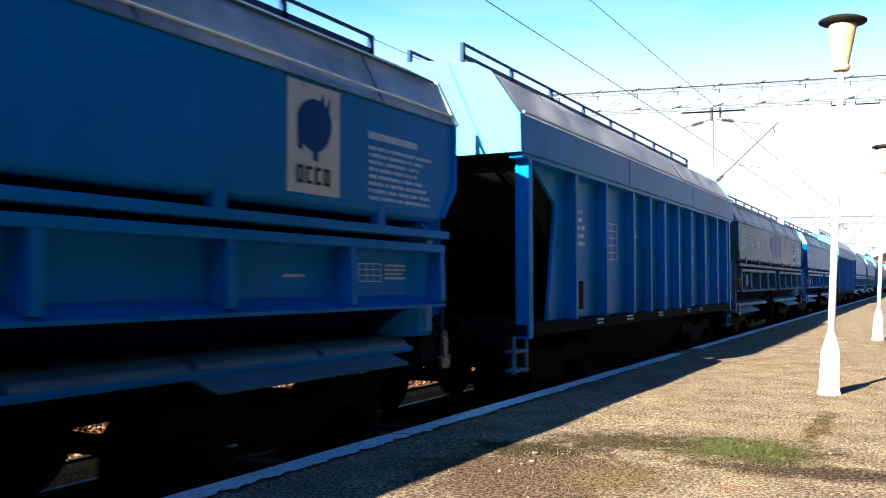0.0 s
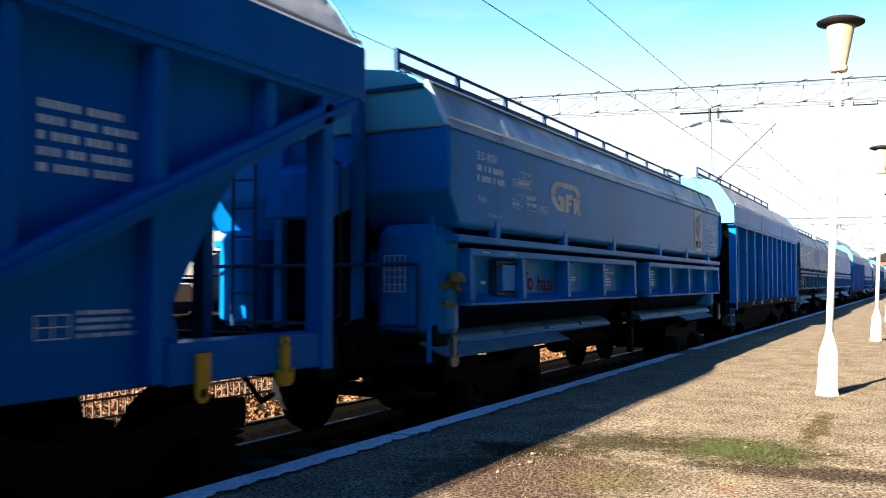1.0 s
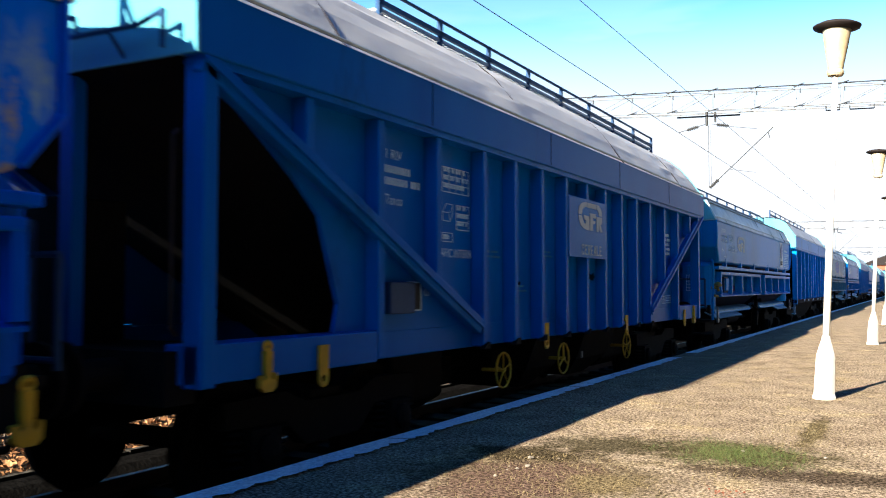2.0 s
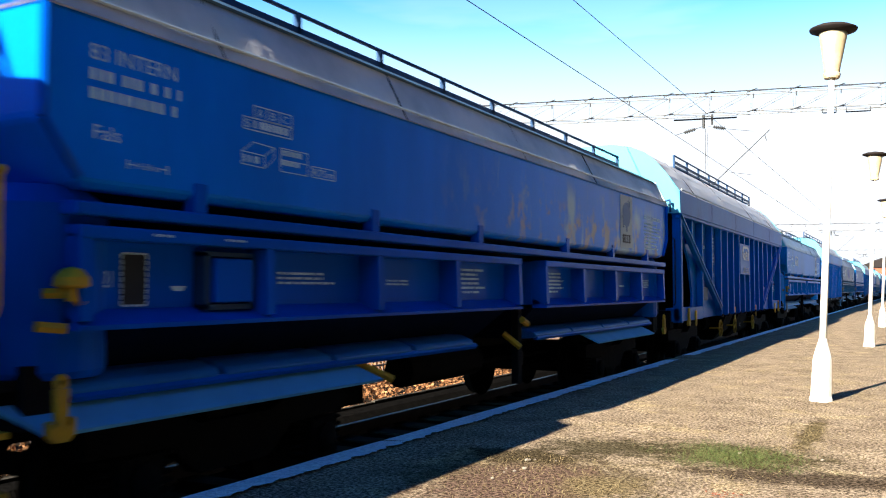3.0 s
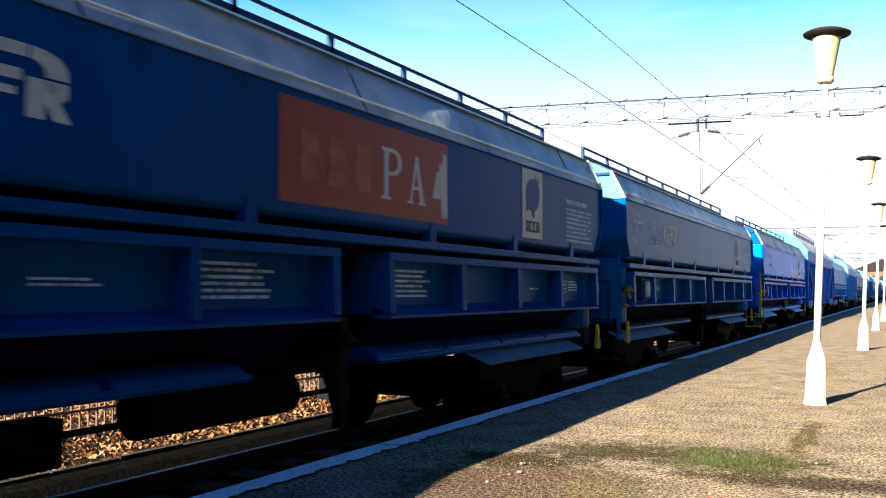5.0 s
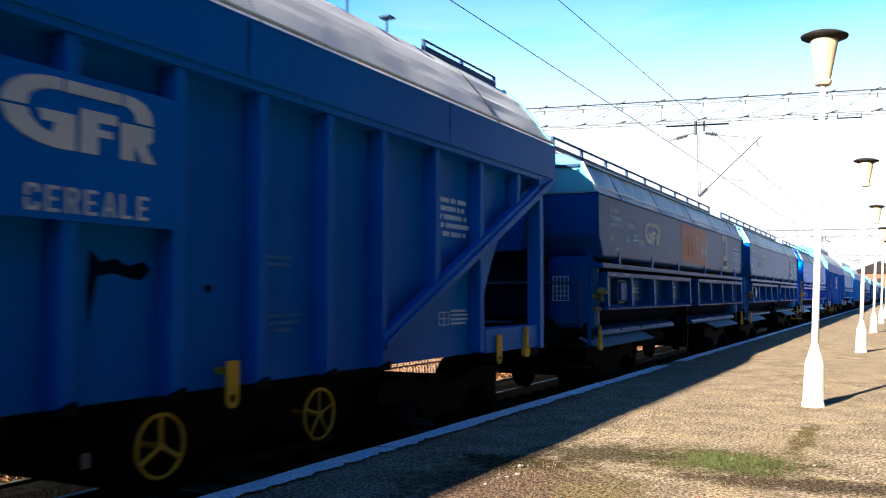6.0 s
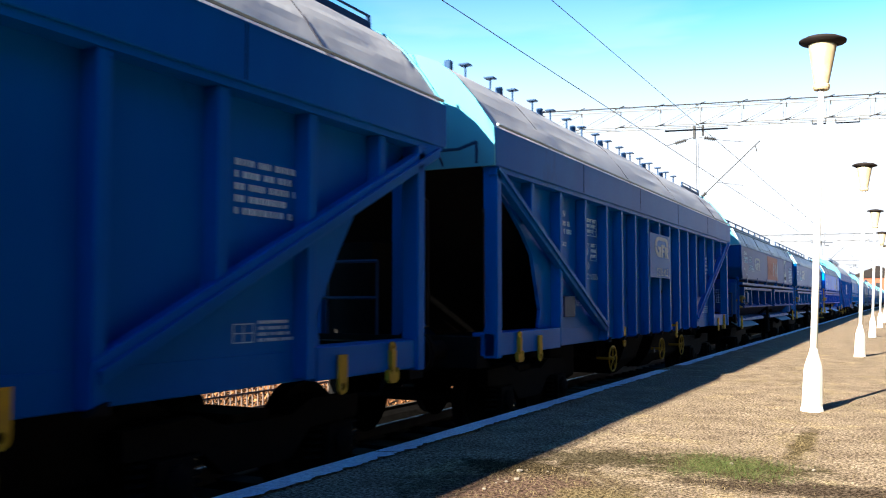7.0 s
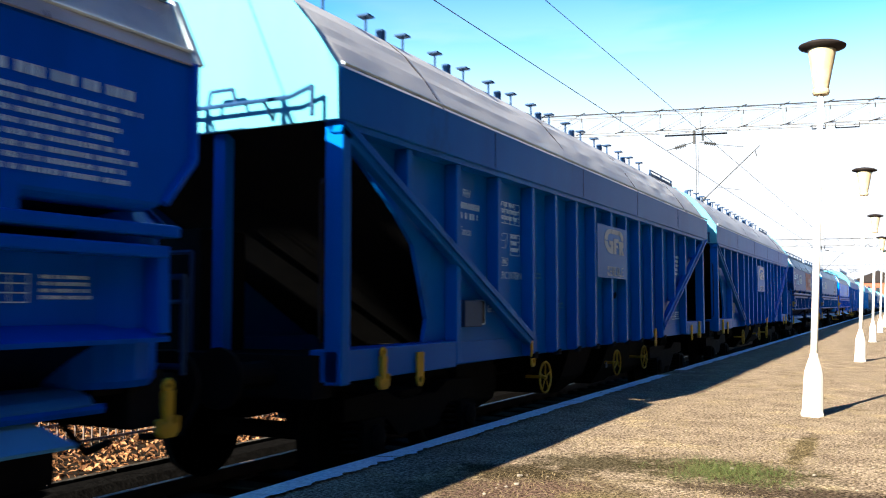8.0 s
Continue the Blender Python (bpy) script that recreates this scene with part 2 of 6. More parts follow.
def loft(bm, rings):
    """Rectangular rings, from below: z, x0, x1, y0, y1."""
    old = None
    for z, x0, x1, y0, y1 in rings:
        r = [bm.verts.new(p) for p in ((x0, y0, z), (x1, y0, z), (x1, y1, z), (x0, y1, z))]
        if old:
            for i in range(4):
                bm.faces.new((old[i], old[(i + 1) % 4], r[(i + 1) % 4], r[i]))
        else:
            bm.faces.new(r[::-1])
        old = r
    bm.faces.new(old)


def rod(bm, a, b, r, n=8, r2=None):
    a, b = Vector(a), Vector(b)
    q = (b - a).to_track_quat("Z", "Y").to_matrix()
    ends = []
    for p, rad in ((a, r), (b, r if r2 is None else r2)):
        ends.append([bm.verts.new(p + q @ Vector((rad * math.cos(2 * math.pi * i / n), rad * math.sin(2 * math.pi * i / n), 0))) for i in range(n)])
    for i in range(n):
        bm.faces.new((ends[0][i], ends[0][(i + 1) % n], ends[1][(i + 1) % n], ends[1][i]))
    bm.faces.new(ends[0][::-1]), bm.faces.new(ends[1])


def path(bm, pts, r, n=6):
    for a, b in zip(pts, pts[1:]):
        rod(bm, a, b, r, n)


def ring(bm, centre, radius, r, axis="x", n=20, k=6):
    """A hoop of round wire."""
    rows = []
    for i in range(n):
        t = 2 * math.pi * i / n
        row = []
        for j in range(k):
            s = 2 * math.pi * j / k
            d, o = radius + r * math.cos(s), r * math.sin(s)
            row.append(bm.verts.new(Vector(centre) + Vector((o, d * math.cos(t), d * math.sin(t)))))
        rows.append(row)
    for i in range(n):
        for j in range(k):
            bm.faces.new((rows[i][j], rows[(i + 1) % n][j], rows[(i + 1) % n][(j + 1) % k], rows[i][(j + 1) % k]))


def lathe(bm, pts, n=24, at=(0, 0, 0), axis="z"):
    """A profile of (radius, height) turned round an axis."""
    put = (lambda r, t, h: (r * math.cos(t), r * math.sin(t), h)) if axis == "z" else (lambda r, t, h: (h, r * math.cos(t), r * math.sin(t)))
    rows = [[bm.verts.new(Vector(at) + Vector(put(r, 2 * math.pi * i / n, h))) for i in range(n)] for r, h in pts]
    for a, b in zip(rows, rows[1:]):
        for i in range(n):
            bm.faces.new((a[i], a[(i + 1) % n], b[(i + 1) % n], b[i]))
    bm.faces.new(rows[0][::-1]), bm.faces.new(rows[-1])


def link(name, bm, mat, parent=None, label="", bevel=0.0, smooth=False):
    bmesh.ops.recalc_face_normals(bm, faces=bm.faces)
    me = bpy.data.meshes.new(name)
    bm.to_mesh(me)
    bm.free()
    me.materials.append(mat)
    if smooth:
        me.polygons.foreach_set("use_smooth", [True] * len(me.polygons))
    ob = new(name, me)
    ob.parent = parent
    if label:
        tagged(ob, label)
    if bevel:
        mod = ob.modifiers.new("bevel", "BEVEL")
        mod.width, mod.segments, mod.limit_method = bevel, 2, "ANGLE"
    return ob


def part(name, bm, mat, parent, label="", bevel=0.0, smooth=False):
    return link(name, bm, mat, parent, label, bevel, smooth)


def made(fn, *args):
    bm = bmesh.new()
    fn(bm, *args)
    return bm


def empty(name, at, label, category, group=""):
    ob = new(name)
    ob.location = at
    return tagged(ob, label, category, group)


def letters(text, x, y0, y1, z0, z1, mat, parent, name="lettering", label="", bold=0.0):
    """Flat raised lettering on a side that faces +x, read along +y, fitted to the box."""
    cu = bpy.data.curves.new("text", "FONT")
    cu.body, cu.extrude = text, 0.0
    cu.resolution_u, cu.offset = 3, bold
    tmp = new("text", cu)
    dep = bpy.context.evaluated_depsgraph_get()
    me = bpy.data.meshes.new_from_object(tmp.evaluated_get(dep))
    bpy.data.objects.remove(tmp)
    bpy.data.curves.remove(cu)
    xs, ys = [v.co.x for v in me.vertices], [v.co.y for v in me.vertices]
    sx, sy = (y1 - y0) / (max(xs) - min(xs)), (z1 - z0) / (max(ys) - min(ys))
    lx, ly = min(xs), min(ys)
    for v in me.vertices:
        v.co = (x, y0 + (v.co.x - lx) * sx, z0 + (v.co.y - ly) * sy)
    me.materials.clear()
    me.materials.append(mat)
    ob = new(name, me)
    ob.parent = parent
    if label:
        tagged(ob, label)
    return ob


def bars(x, y0, y1, z0, z1, rows, mat, parent, seed=1, fill=0.55, name="stencil_text", run=(0.3, 0.62)):
    """Small writing that cannot be read: rows of broken bars on a side that faces +x."""
    rnd = random.Random(seed)
    bm = bmesh.new()
    h = (z1 - z0) / rows
    for i in range(rows):
        z = z1 - (i + 1) * h
        y, end = y0, y0 + (y1 - y0) * rnd.uniform(0.72, 1.0)
        while y < end - 0.01:
            w = rnd.uniform(*run) * h
            box(bm, x, x + 0.003, y, min(end, y + w), z + h * (1 - fill), z + h)
            y += w + h * rnd.choice((0.2, 0.2, 0.24, 0.2, 0.65))
    return tagged(part(name, bm, mat, parent), kind="stuff")


STENCIL = {
    "C": ([(0, 0.26, 0.12, 0.46), (0, 0.26, 0.54, 0.88), (0.1, 0.9, 0.86, 1.0), (0.1, 0.9, 0.0, 0.14), (0.74, 1.0, 0.68, 0.9), (0.74, 1.0, 0.1, 0.32)], []),
    "E": ([(0, 0.26, 0.0, 1.0), (0.34, 0.95, 0.86, 1.0), (0.34, 0.8, 0.43, 0.57), (0.34, 0.95, 0.0, 0.14)], []),
    "R": ([(0, 0.26, 0.0, 1.0), (0.34, 0.85, 0.86, 1.0), (0.34, 0.85, 0.44, 0.58), (0.72, 0.98, 0.54, 0.9)], [((0.45, 0.44), (0.72, 0.44), (1.0, 0.0), (0.72, 0.0))]),
    "A": ([(0.34, 0.68, 0.26, 0.38)], [((0.0, 0.0), (0.24, 0.0), (0.49, 1.0), (0.36, 1.0)), ((0.52, 1.0), (0.65, 1.0), (1.0, 0.0), (0.76, 0.0))]),
    "L": ([(0, 0.26, 0.0, 1.0), (0.34, 0.95, 0.0, 0.14)], []),
}


def stencil_word(word, x, y0, y1, z0, z1, mat, parent):
    """Stencil capitals with their bridges left open, one raised film a letter, on a side that faces +x."""
    step = (y1 - y0) / (len(word) - 0.32)
    H = z1 - z0
    for k, ch in enumerate(word):
        b = bmesh.new()
        rects, polys = STENCIL[ch]
        W = step * 0.68
        a = y0 + step * k
        for n, (u0, u1, v0, v1) in enumerate(rects):
            box(b, x, x + 0.003 + 0.0003 * n, a + u0 * W, a + u1 * W, z0 + v0 * H, z0 + v1 * H)
        for n, poly in enumerate(polys):
            prism(b, [(a + u * W, z0 + v * H) for u, v in poly], x, x + 0.0046 + 0.0004 * n, "x")
        part("stencil_letter", b, mat, parent, "cream stencilled capital letter")


def grid_marks(x, y0, y1, z0, z1, cols, rows, mat, parent, t=0.007, name="data_grid"):
    bm = bmesh.new()
    for i in range(cols + 1):
        y = y0 + (y1 - y0) * i / cols
        box(bm, x, x + 0.003, y - t / 2, y + t / 2, z0, z1)
    for j in range(rows + 1):
        z = z0 + (z1 - z0) * j / rows
        box(bm, x + 0.0005, x + 0.0035, y0, y1, z - t / 2, z + t / 2)
    return tagged(part(name, bm, mat, parent), kind="stuff")


# ---- wagons: heights are above the rail, +x is the platform side, +y the way they run ----
def wheelset(parent, y):
    b = bmesh.new()
    for s in (-1, 1):
        lathe(b, [(0.1, s * 0.69), (0.42, s * 0.69), (0.49, s * 0.70), (0.46, s * 0.72), (0.46, s * 0.82), (0.38, s * 0.81), (0.3, s * 0.77), (0.12, s * 0.8)], 24, (0, y, 0.46), "x")
    rod(b, (-0.98, y, 0.46), (0.98, y, 0.46), 0.08, 12)
    return part("wheelset", b, DARK, parent, smooth=False)


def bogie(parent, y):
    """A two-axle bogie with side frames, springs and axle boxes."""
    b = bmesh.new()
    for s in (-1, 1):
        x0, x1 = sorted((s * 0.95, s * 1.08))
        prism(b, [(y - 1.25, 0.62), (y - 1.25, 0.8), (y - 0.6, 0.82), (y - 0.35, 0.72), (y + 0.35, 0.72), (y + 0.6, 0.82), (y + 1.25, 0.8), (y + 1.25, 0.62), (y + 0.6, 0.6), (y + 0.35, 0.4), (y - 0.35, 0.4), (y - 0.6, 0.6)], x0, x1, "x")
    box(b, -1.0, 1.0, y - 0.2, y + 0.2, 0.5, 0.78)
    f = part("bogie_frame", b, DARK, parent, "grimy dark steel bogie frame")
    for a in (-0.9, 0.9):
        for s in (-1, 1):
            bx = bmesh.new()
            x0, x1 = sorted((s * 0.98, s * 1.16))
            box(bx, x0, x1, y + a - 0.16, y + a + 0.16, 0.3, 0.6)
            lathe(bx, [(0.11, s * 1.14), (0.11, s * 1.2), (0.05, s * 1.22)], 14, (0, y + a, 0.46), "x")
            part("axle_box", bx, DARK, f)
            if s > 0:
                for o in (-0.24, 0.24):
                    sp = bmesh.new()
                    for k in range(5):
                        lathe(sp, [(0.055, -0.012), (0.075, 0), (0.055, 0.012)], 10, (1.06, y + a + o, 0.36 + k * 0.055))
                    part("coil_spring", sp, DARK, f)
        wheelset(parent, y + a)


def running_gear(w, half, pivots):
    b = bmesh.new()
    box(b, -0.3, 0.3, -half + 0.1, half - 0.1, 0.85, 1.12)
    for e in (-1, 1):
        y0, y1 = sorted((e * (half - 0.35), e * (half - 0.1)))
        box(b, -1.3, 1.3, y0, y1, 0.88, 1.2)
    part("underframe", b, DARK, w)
    for y in pivots:
        bogie(w, y)
    for e in (-1, 1):
        for s in (-1, 1):
            b = bmesh.new()
            y = e * (half - 0.1)
            rod(b, (s * 0.875, y, 1.06), (s * 0.875, y + e * 0.38, 1.06), 0.1, 12)
            rod(b, (s * 0.875, y + e * 0.38, 1.06), (s * 0.875, y + e * 0.5, 1.06), 0.075, 12)
            rod(b, (s * 0.875, y + e * 0.5, 1.06), (s * 0.875, y + e * 0.54, 1.06), 0.22, 16)
            part("buffer", b, DARK, w, "greasy black round buffer")
        b = bmesh.new()
        path(b, [(0, e * (half - 0.1), 1.03), (0, e * (half + 0.35), 1.0), (0.02, e * (half + 0.62), 0.95)], 0.045)
        part("coupling", b, DARK, w)
        b = bmesh.new()
        path(b, [(0.3, e * (half - 0.1), 0.95), (0.32, e * (half + 0.2), 0.6), (0.2, e * (half + 0.5), 0.62)], 0.025)
        part("brake_hose", b, DARK, w)
    b = bmesh.new()
    rod(b, (0.65, -1.4, 0.78), (0.65, 0.2, 0.78), 0.17, 14)
    path(b, [(0.5, -3, 0.7), (0.5, 3, 0.7)], 0.025)
    box(b, 0.3, 0.5, -2.4, -1.8, 0.5, 0.8)
    part("brake_gear", b, DARK, w)


def handwheel(w, y, z=0.7, x=1.28, r=0.185, mat=None, spokes=5):
    b = bmesh.new()
    ring(b, (x, y, z), r, 0.012, n=28)
    for k in range(spokes):
        t = math.pi * (0.5 + 2.0 * k / spokes)
        rod(b, (x, y, z), (x, y + (r - 0.01) * math.cos(t), z + (r - 0.01) * math.sin(t)), 0.013 if spokes == 3 else 0.008, 6)
    rod(b, (x - 0.25, y, z), (x + 0.02, y, z), 0.02, 8)
    part("handwheel", b, mat or YELLOW, w, "yellow spoked brake handwheel")


def lashing_eye(w, y, x=1.47, z=1.03, h=0.29):
    """A flat yellow tongue with a hole near its foot."""
    b = bmesh.new()
    n = 10
    outer = [(y - 0.055, z + h * 0.5), (y + 0.055, z + h * 0.5), (y + 0.055, z - h * 0.3)]
    outer += [(y + 0.055 * math.cos(t), z - h * 0.3 - 0.06 * math.sin(t)) for t in [math.pi * k / n for k in range(1, n)]]
    outer += [(y - 0.055, z - h * 0.3)]
    hole = [(y + 0.03 * math.cos(2 * math.pi * k / 12), z - h * 0.3 + 0.03 * math.sin(2 * math.pi * k / 12)) for k in range(12)]
    lo = [bm_v for bm_v in [b.verts.new((x, *p)) for p in outer]]
    hi = [b.verts.new((x + 0.018, *p)) for p in outer]
    lh, hh = [b.verts.new((x, *p)) for p in hole], [b.verts.new((x + 0.018, *p)) for p in hole]
    for vs in (lo, hi):
        for i in range(len(vs)):
            b.edges.new((vs[i], vs[(i + 1) % len(vs)]))
    for vs in (lh, hh):
        for i in range(12):
            b.edges.new((vs[i], vs[(i + 1) % 12]))
    for ring_o, ring_h in ((lo, lh), (hi, hh)):
        es = [e for e in b.edges if all(v in ring_o or v in ring_h for v in e.verts)]
        bmesh.ops.triangle_fill(b, use_beauty=True, edges=es)
    for a, c in ((lo, hi), (lh, hh)):
        for i in range(len(a)):
            b.faces.new((a[i], a[(i + 1) % len(a)], c[(i + 1) % len(a)], c[i]))
    box(b, 1.3, x - 0.001, y - 0.02, y + 0.02, z + 0.06, z + 0.1)
    part("lashing_eye", b, YELLOW, w, "yellow lashing eye with a hole")


def tow_hook(w, y, x=1.45, z=0.98, mat=None):
    b = bmesh.new()
    ring(b, (x + 0.02, y, z + 0.17), 0.03, 0.016, n=12, k=5)
    out = [(-0.035, 0.14), (0.035, 0.14), (0.03, 0.02), (0.02, -0.03), (0.05, -0.05), (0.06, 0.0), (0.08, -0.01), (0.075, -0.09), (0.04, -0.12), (-0.04, -0.12), (-0.075, -0.09), (-0.08, -0.02), (-0.06, -0.01), (-0.05, -0.05), (-0.02, -0.03), (-0.03, 0.02)]
    prism(b, [(y + a, z + c) for a, c in out], x, x + 0.04, "x")
    part("tow_hook", b, mat or YELLOW, w, "cast tow hook")


def roof_walk(w, y0, y1, z=3.86, x0=-0.28, x1=0.38):
    """A grating on brackets with a low two-bar edge rail."""
    b = bmesh.new()
    y = y0
    while y < y1:
        box(b, x0, x1, y, y + 0.03, z - 0.03, z)
        y += 0.075
    for x in (x0, x0 + 0.22, x0 + 0.44, x1):
        box(b, x - 0.012, x + 0.012, y0, y1, z - 0.04, z - 0.005)
    part("walkway_grating", b, WALKWAY, w, "galvanised roof walkway grating")
    b = bmesh.new()
    for x in (x0, x1):
        box(b, x - 0.02, x + 0.02, y0, y1, z + 0.03, z + 0.08)
        path(b, [(x, y0, z + 0.2), (x, y1, z + 0.2)], 0.018)
        n = max(2, round((y1 - y0) / 1.3))
        for i in range(n + 1):
            y = y0 + (y1 - y0) * i / n
            box(b, x - 0.02, x + 0.02, y - 0.03, y + 0.03, z - 0.12, z + 0.21)
    part("walkway_rail", b, RAILPAINT, w, "dark blue low rail along the roof walkway")


def dented_roof(name, w, section, y0, y1, mat, seed, seams):
    """The roof's skin: a section of (x, z) points drawn along y with slight dents, and raised seams."""
    rnd = random.Random(seed)
    b = bmesh.new()
    ny = int((y1 - y0) / 0.13)
    pts = []
    for (xa, za), (xb, zb) in zip(section, section[1:]):
        n = max(1, int(math.hypot(xb - xa, zb - za) / 0.09))
        pts += [(xa + (xb - xa) * k / n, za + (zb - za) * k / n) for k in range(n)]
    pts.append(section[-1])
    corners = set(section)
    rows = []
    for i in range(ny + 1):
        y = y0 + (y1 - y0) * i / ny
        row = []
        for x, z in pts:
            d = 0 if (x, z) in corners or i in (0, ny) else (0.02 if mat is ROOF_PLAIN else 0.032) * (0.15 if abs(x) < 1.22 and mat is not ROOF_PLAIN else 1) * noise.noise((x * 1.7, y * 1.3 + seed * 9, z * 1.7))
            row.append(b.verts.new((x + (d if x > 0 else -d) * 0.6, y, z + d)))
        rows.append(row)
    for r0, r1 in zip(rows, rows[1:]):
        for k in range(len(pts) - 1):
            b.faces.new((r0[k], r0[k + 1], r1[k + 1], r1[k]))
    b.faces.new(rows[0]), b.faces.new(rows[-1][::-1])
    b.faces.new([r[0] for r in rows] + [r[-1] for r in rows[::-1]])
    roof = part(name, b, mat, w, "dented weathered grey sheet roof")
    for k in range(seams):
        y = y0 + (y1 - y0) * (k + 0.5) / seams + rnd.uniform(-0.2, 0.2)
        b = bmesh.new()
        for (xa, za), (xb, zb) in zip(section, section[1:]):
            path(b, [(xa, y, za), (xb, y, zb)], 0.006, 5)
        part("roof_seam", b, HAT, roof)
    return roof


def grain_mark(w, x, y0, y1, z0, z1, plate=True):
    """The owner's mark: a bent arch over three blocks, in plain shapes."""
    b = bmesh.new()
    W, H = y1 - y0, z1 - z0
    P = lambda u, v: (y0 + u * W, z0 + v * H)
    for poly in (
        [(0.0, 0.53), (0.01, 0.66), (0.05, 0.8), (0.12, 0.91), (0.2, 0.97), (0.3, 1.0), (0.36, 1.0), (0.36, 0.83), (0.28, 0.82), (0.21, 0.77), (0.16, 0.68), (0.15, 0.53)],
        [(0.38, 1.0), (0.76, 1.0), (0.76, 0.82), (0.38, 0.82)],
        [(0.78, 1.0), (0.86, 0.98), (0.94, 0.91), (0.99, 0.78), (1.0, 0.6), (0.87, 0.6), (0.86, 0.72), (0.82, 0.8), (0.78, 0.82)],
        [(0.0, 0.49), (0.15, 0.49), (0.17, 0.38), (0.22, 0.27), (0.3, 0.2), (0.32, 0.36), (0.24, 0.36), (0.22, 0.52), (0.45, 0.52), (0.45, 0.0), (0.33, 0.0), (0.22, 0.04), (0.12, 0.13), (0.04, 0.27)],
        [(0.48, 0.0), (0.48, 0.64), (0.73, 0.64), (0.73, 0.48), (0.6, 0.48), (0.6, 0.38), (0.7, 0.38), (0.7, 0.27), (0.6, 0.27), (0.6, 0.0)],
        [(0.76, 0.0), (0.76, 0.56), (1.0, 0.56), (1.0, 0.36), (0.95, 0.27), (1.02, 0.0), (0.92, 0.0), (0.86, 0.26), (0.86, 0.0)],
    ):
        prism(b, [P(*q) for q in poly], x, x + 0.004, "x")
    part("owner_mark", b, CREAM, w, "cream stencilled owner's mark of plain blocks")


def horse_panel(w, x, y0, y1, z0, z1, dirty=False):
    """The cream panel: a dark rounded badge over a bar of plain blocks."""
    b = bmesh.new()
    box(b, x, x + 0.004, y0, y1, z0, z1)
    pan = part("badge_panel", b, CREAM, w, "cream panel with a blue badge")
    W, H = y1 - y0, z1 - z0
    cy, cz = (y0 + y1) / 2, z0 + H * 0.63
    b = bmesh.new()
    pts = [(cy + W * 0.33 * math.cos(t) * (1 + 0.05 * math.sin(3 * t)), cz + H * 0.24 * math.sin(t)) for t in [2 * math.pi * k / 28 for k in range(28)]]
    prism(b, pts, x + 0.004, x + 0.008, "x")
    prism(b, [(cy + W * 0.08, cz + H * 0.2), (cy + W * 0.16, cz + H * 0.31), (cy + W * 0.2, cz + H * 0.16)], x + 0.0045, x + 0.0085, "x")
    prism(b, [(cy + W * 0.2, cz + H * 0.16), (cy + W * 0.29, cz + H * 0.29), (cy + W * 0.29, cz + H * 0.1)], x + 0.0042, x + 0.0082, "x")
    prism(b, [(cy - W * 0.33, cz), (cy - W * 0.31, cz - H * 0.23), (cy - W * 0.24, cz - H * 0.25), (cy - W * 0.2, cz - H * 0.15)], x + 0.0043, x + 0.0083, "x")
    prism(b, [(cy - W * 0.05, cz - H * 0.2), (cy - W * 0.02, cz - H * 0.32), (cy + W * 0.06, cz - H * 0.33), (cy + W * 0.08, cz - H * 0.2)], x + 0.0046, x + 0.0086, "x")
    part("badge", b, BLUE_C, pan, "blue rounded badge")
    b = bmesh.new()
    for k in range(4):
        a = y0 + W * (0.17 + 0.17 * k)
        c = a + W * 0.12
        zb, zt = z0 + H * 0.09, z0 + H * 0.25
        box(b, x + 0.004, x + 0.008, a, a + W * 0.04, zb, zt)
        box(b, x + 0.0044, x + 0.0084, a, c, zt - H * 0.03, zt)
        box(b, x + 0.0047, x + 0.0087, a, c, zb, zb + H * 0.03)
        if k in (0, 3):
            box(b, x + 0.005, x + 0.009, c - W * 0.04, c, zb, zt)
    tagged(part("owner_lettering", b, BLACKMARK, pan, "black blocks of an owner's name"), kind="stuff")


def serif_letters(pan):
    """A cream roman P and A with serifs, on the red panel."""
    for name, polys in (("p", [[(0.45, 2.335), (0.6, 2.335), (0.6, 2.355), (0.555, 2.365), (0.555, 2.725), (0.6, 2.735), (0.6, 2.755), (0.45, 2.755), (0.45, 2.735), (0.49, 2.725), (0.49, 2.365), (0.45, 2.355)],
                               [(0.56, 2.755), (0.66, 2.755), (0.74, 2.72), (0.77, 2.65), (0.75, 2.585), (0.68, 2.54), (0.56, 2.53), (0.56, 2.56), (0.64, 2.57), (0.69, 2.6), (0.705, 2.65), (0.69, 2.7), (0.64, 2.725), (0.56, 2.725)]]),
                        ("a", [[(0.87, 2.335), (0.97, 2.335), (0.97, 2.355), (0.94, 2.36), (1.025, 2.66), (1.005, 2.75), (0.91, 2.36), (0.87, 2.355)],
                               [(1.005, 2.75), (1.04, 2.75), (1.155, 2.36), (1.18, 2.355), (1.18, 2.335), (1.05, 2.335), (1.05, 2.355), (1.085, 2.36), (1.02, 2.6)],
                               [(0.965, 2.46), (1.06, 2.46), (1.055, 2.485), (0.97, 2.485)]])):
        b = bmesh.new()
        for n, poly in enumerate(polys):
            prism(b, [(y2 - 0.07, z2) for y2, z2 in poly], 1.4535, 1.4562 + 0.0003 * n, "x")
        part("serif_letter", b, CREAM, pan, "cream serif capital letter")


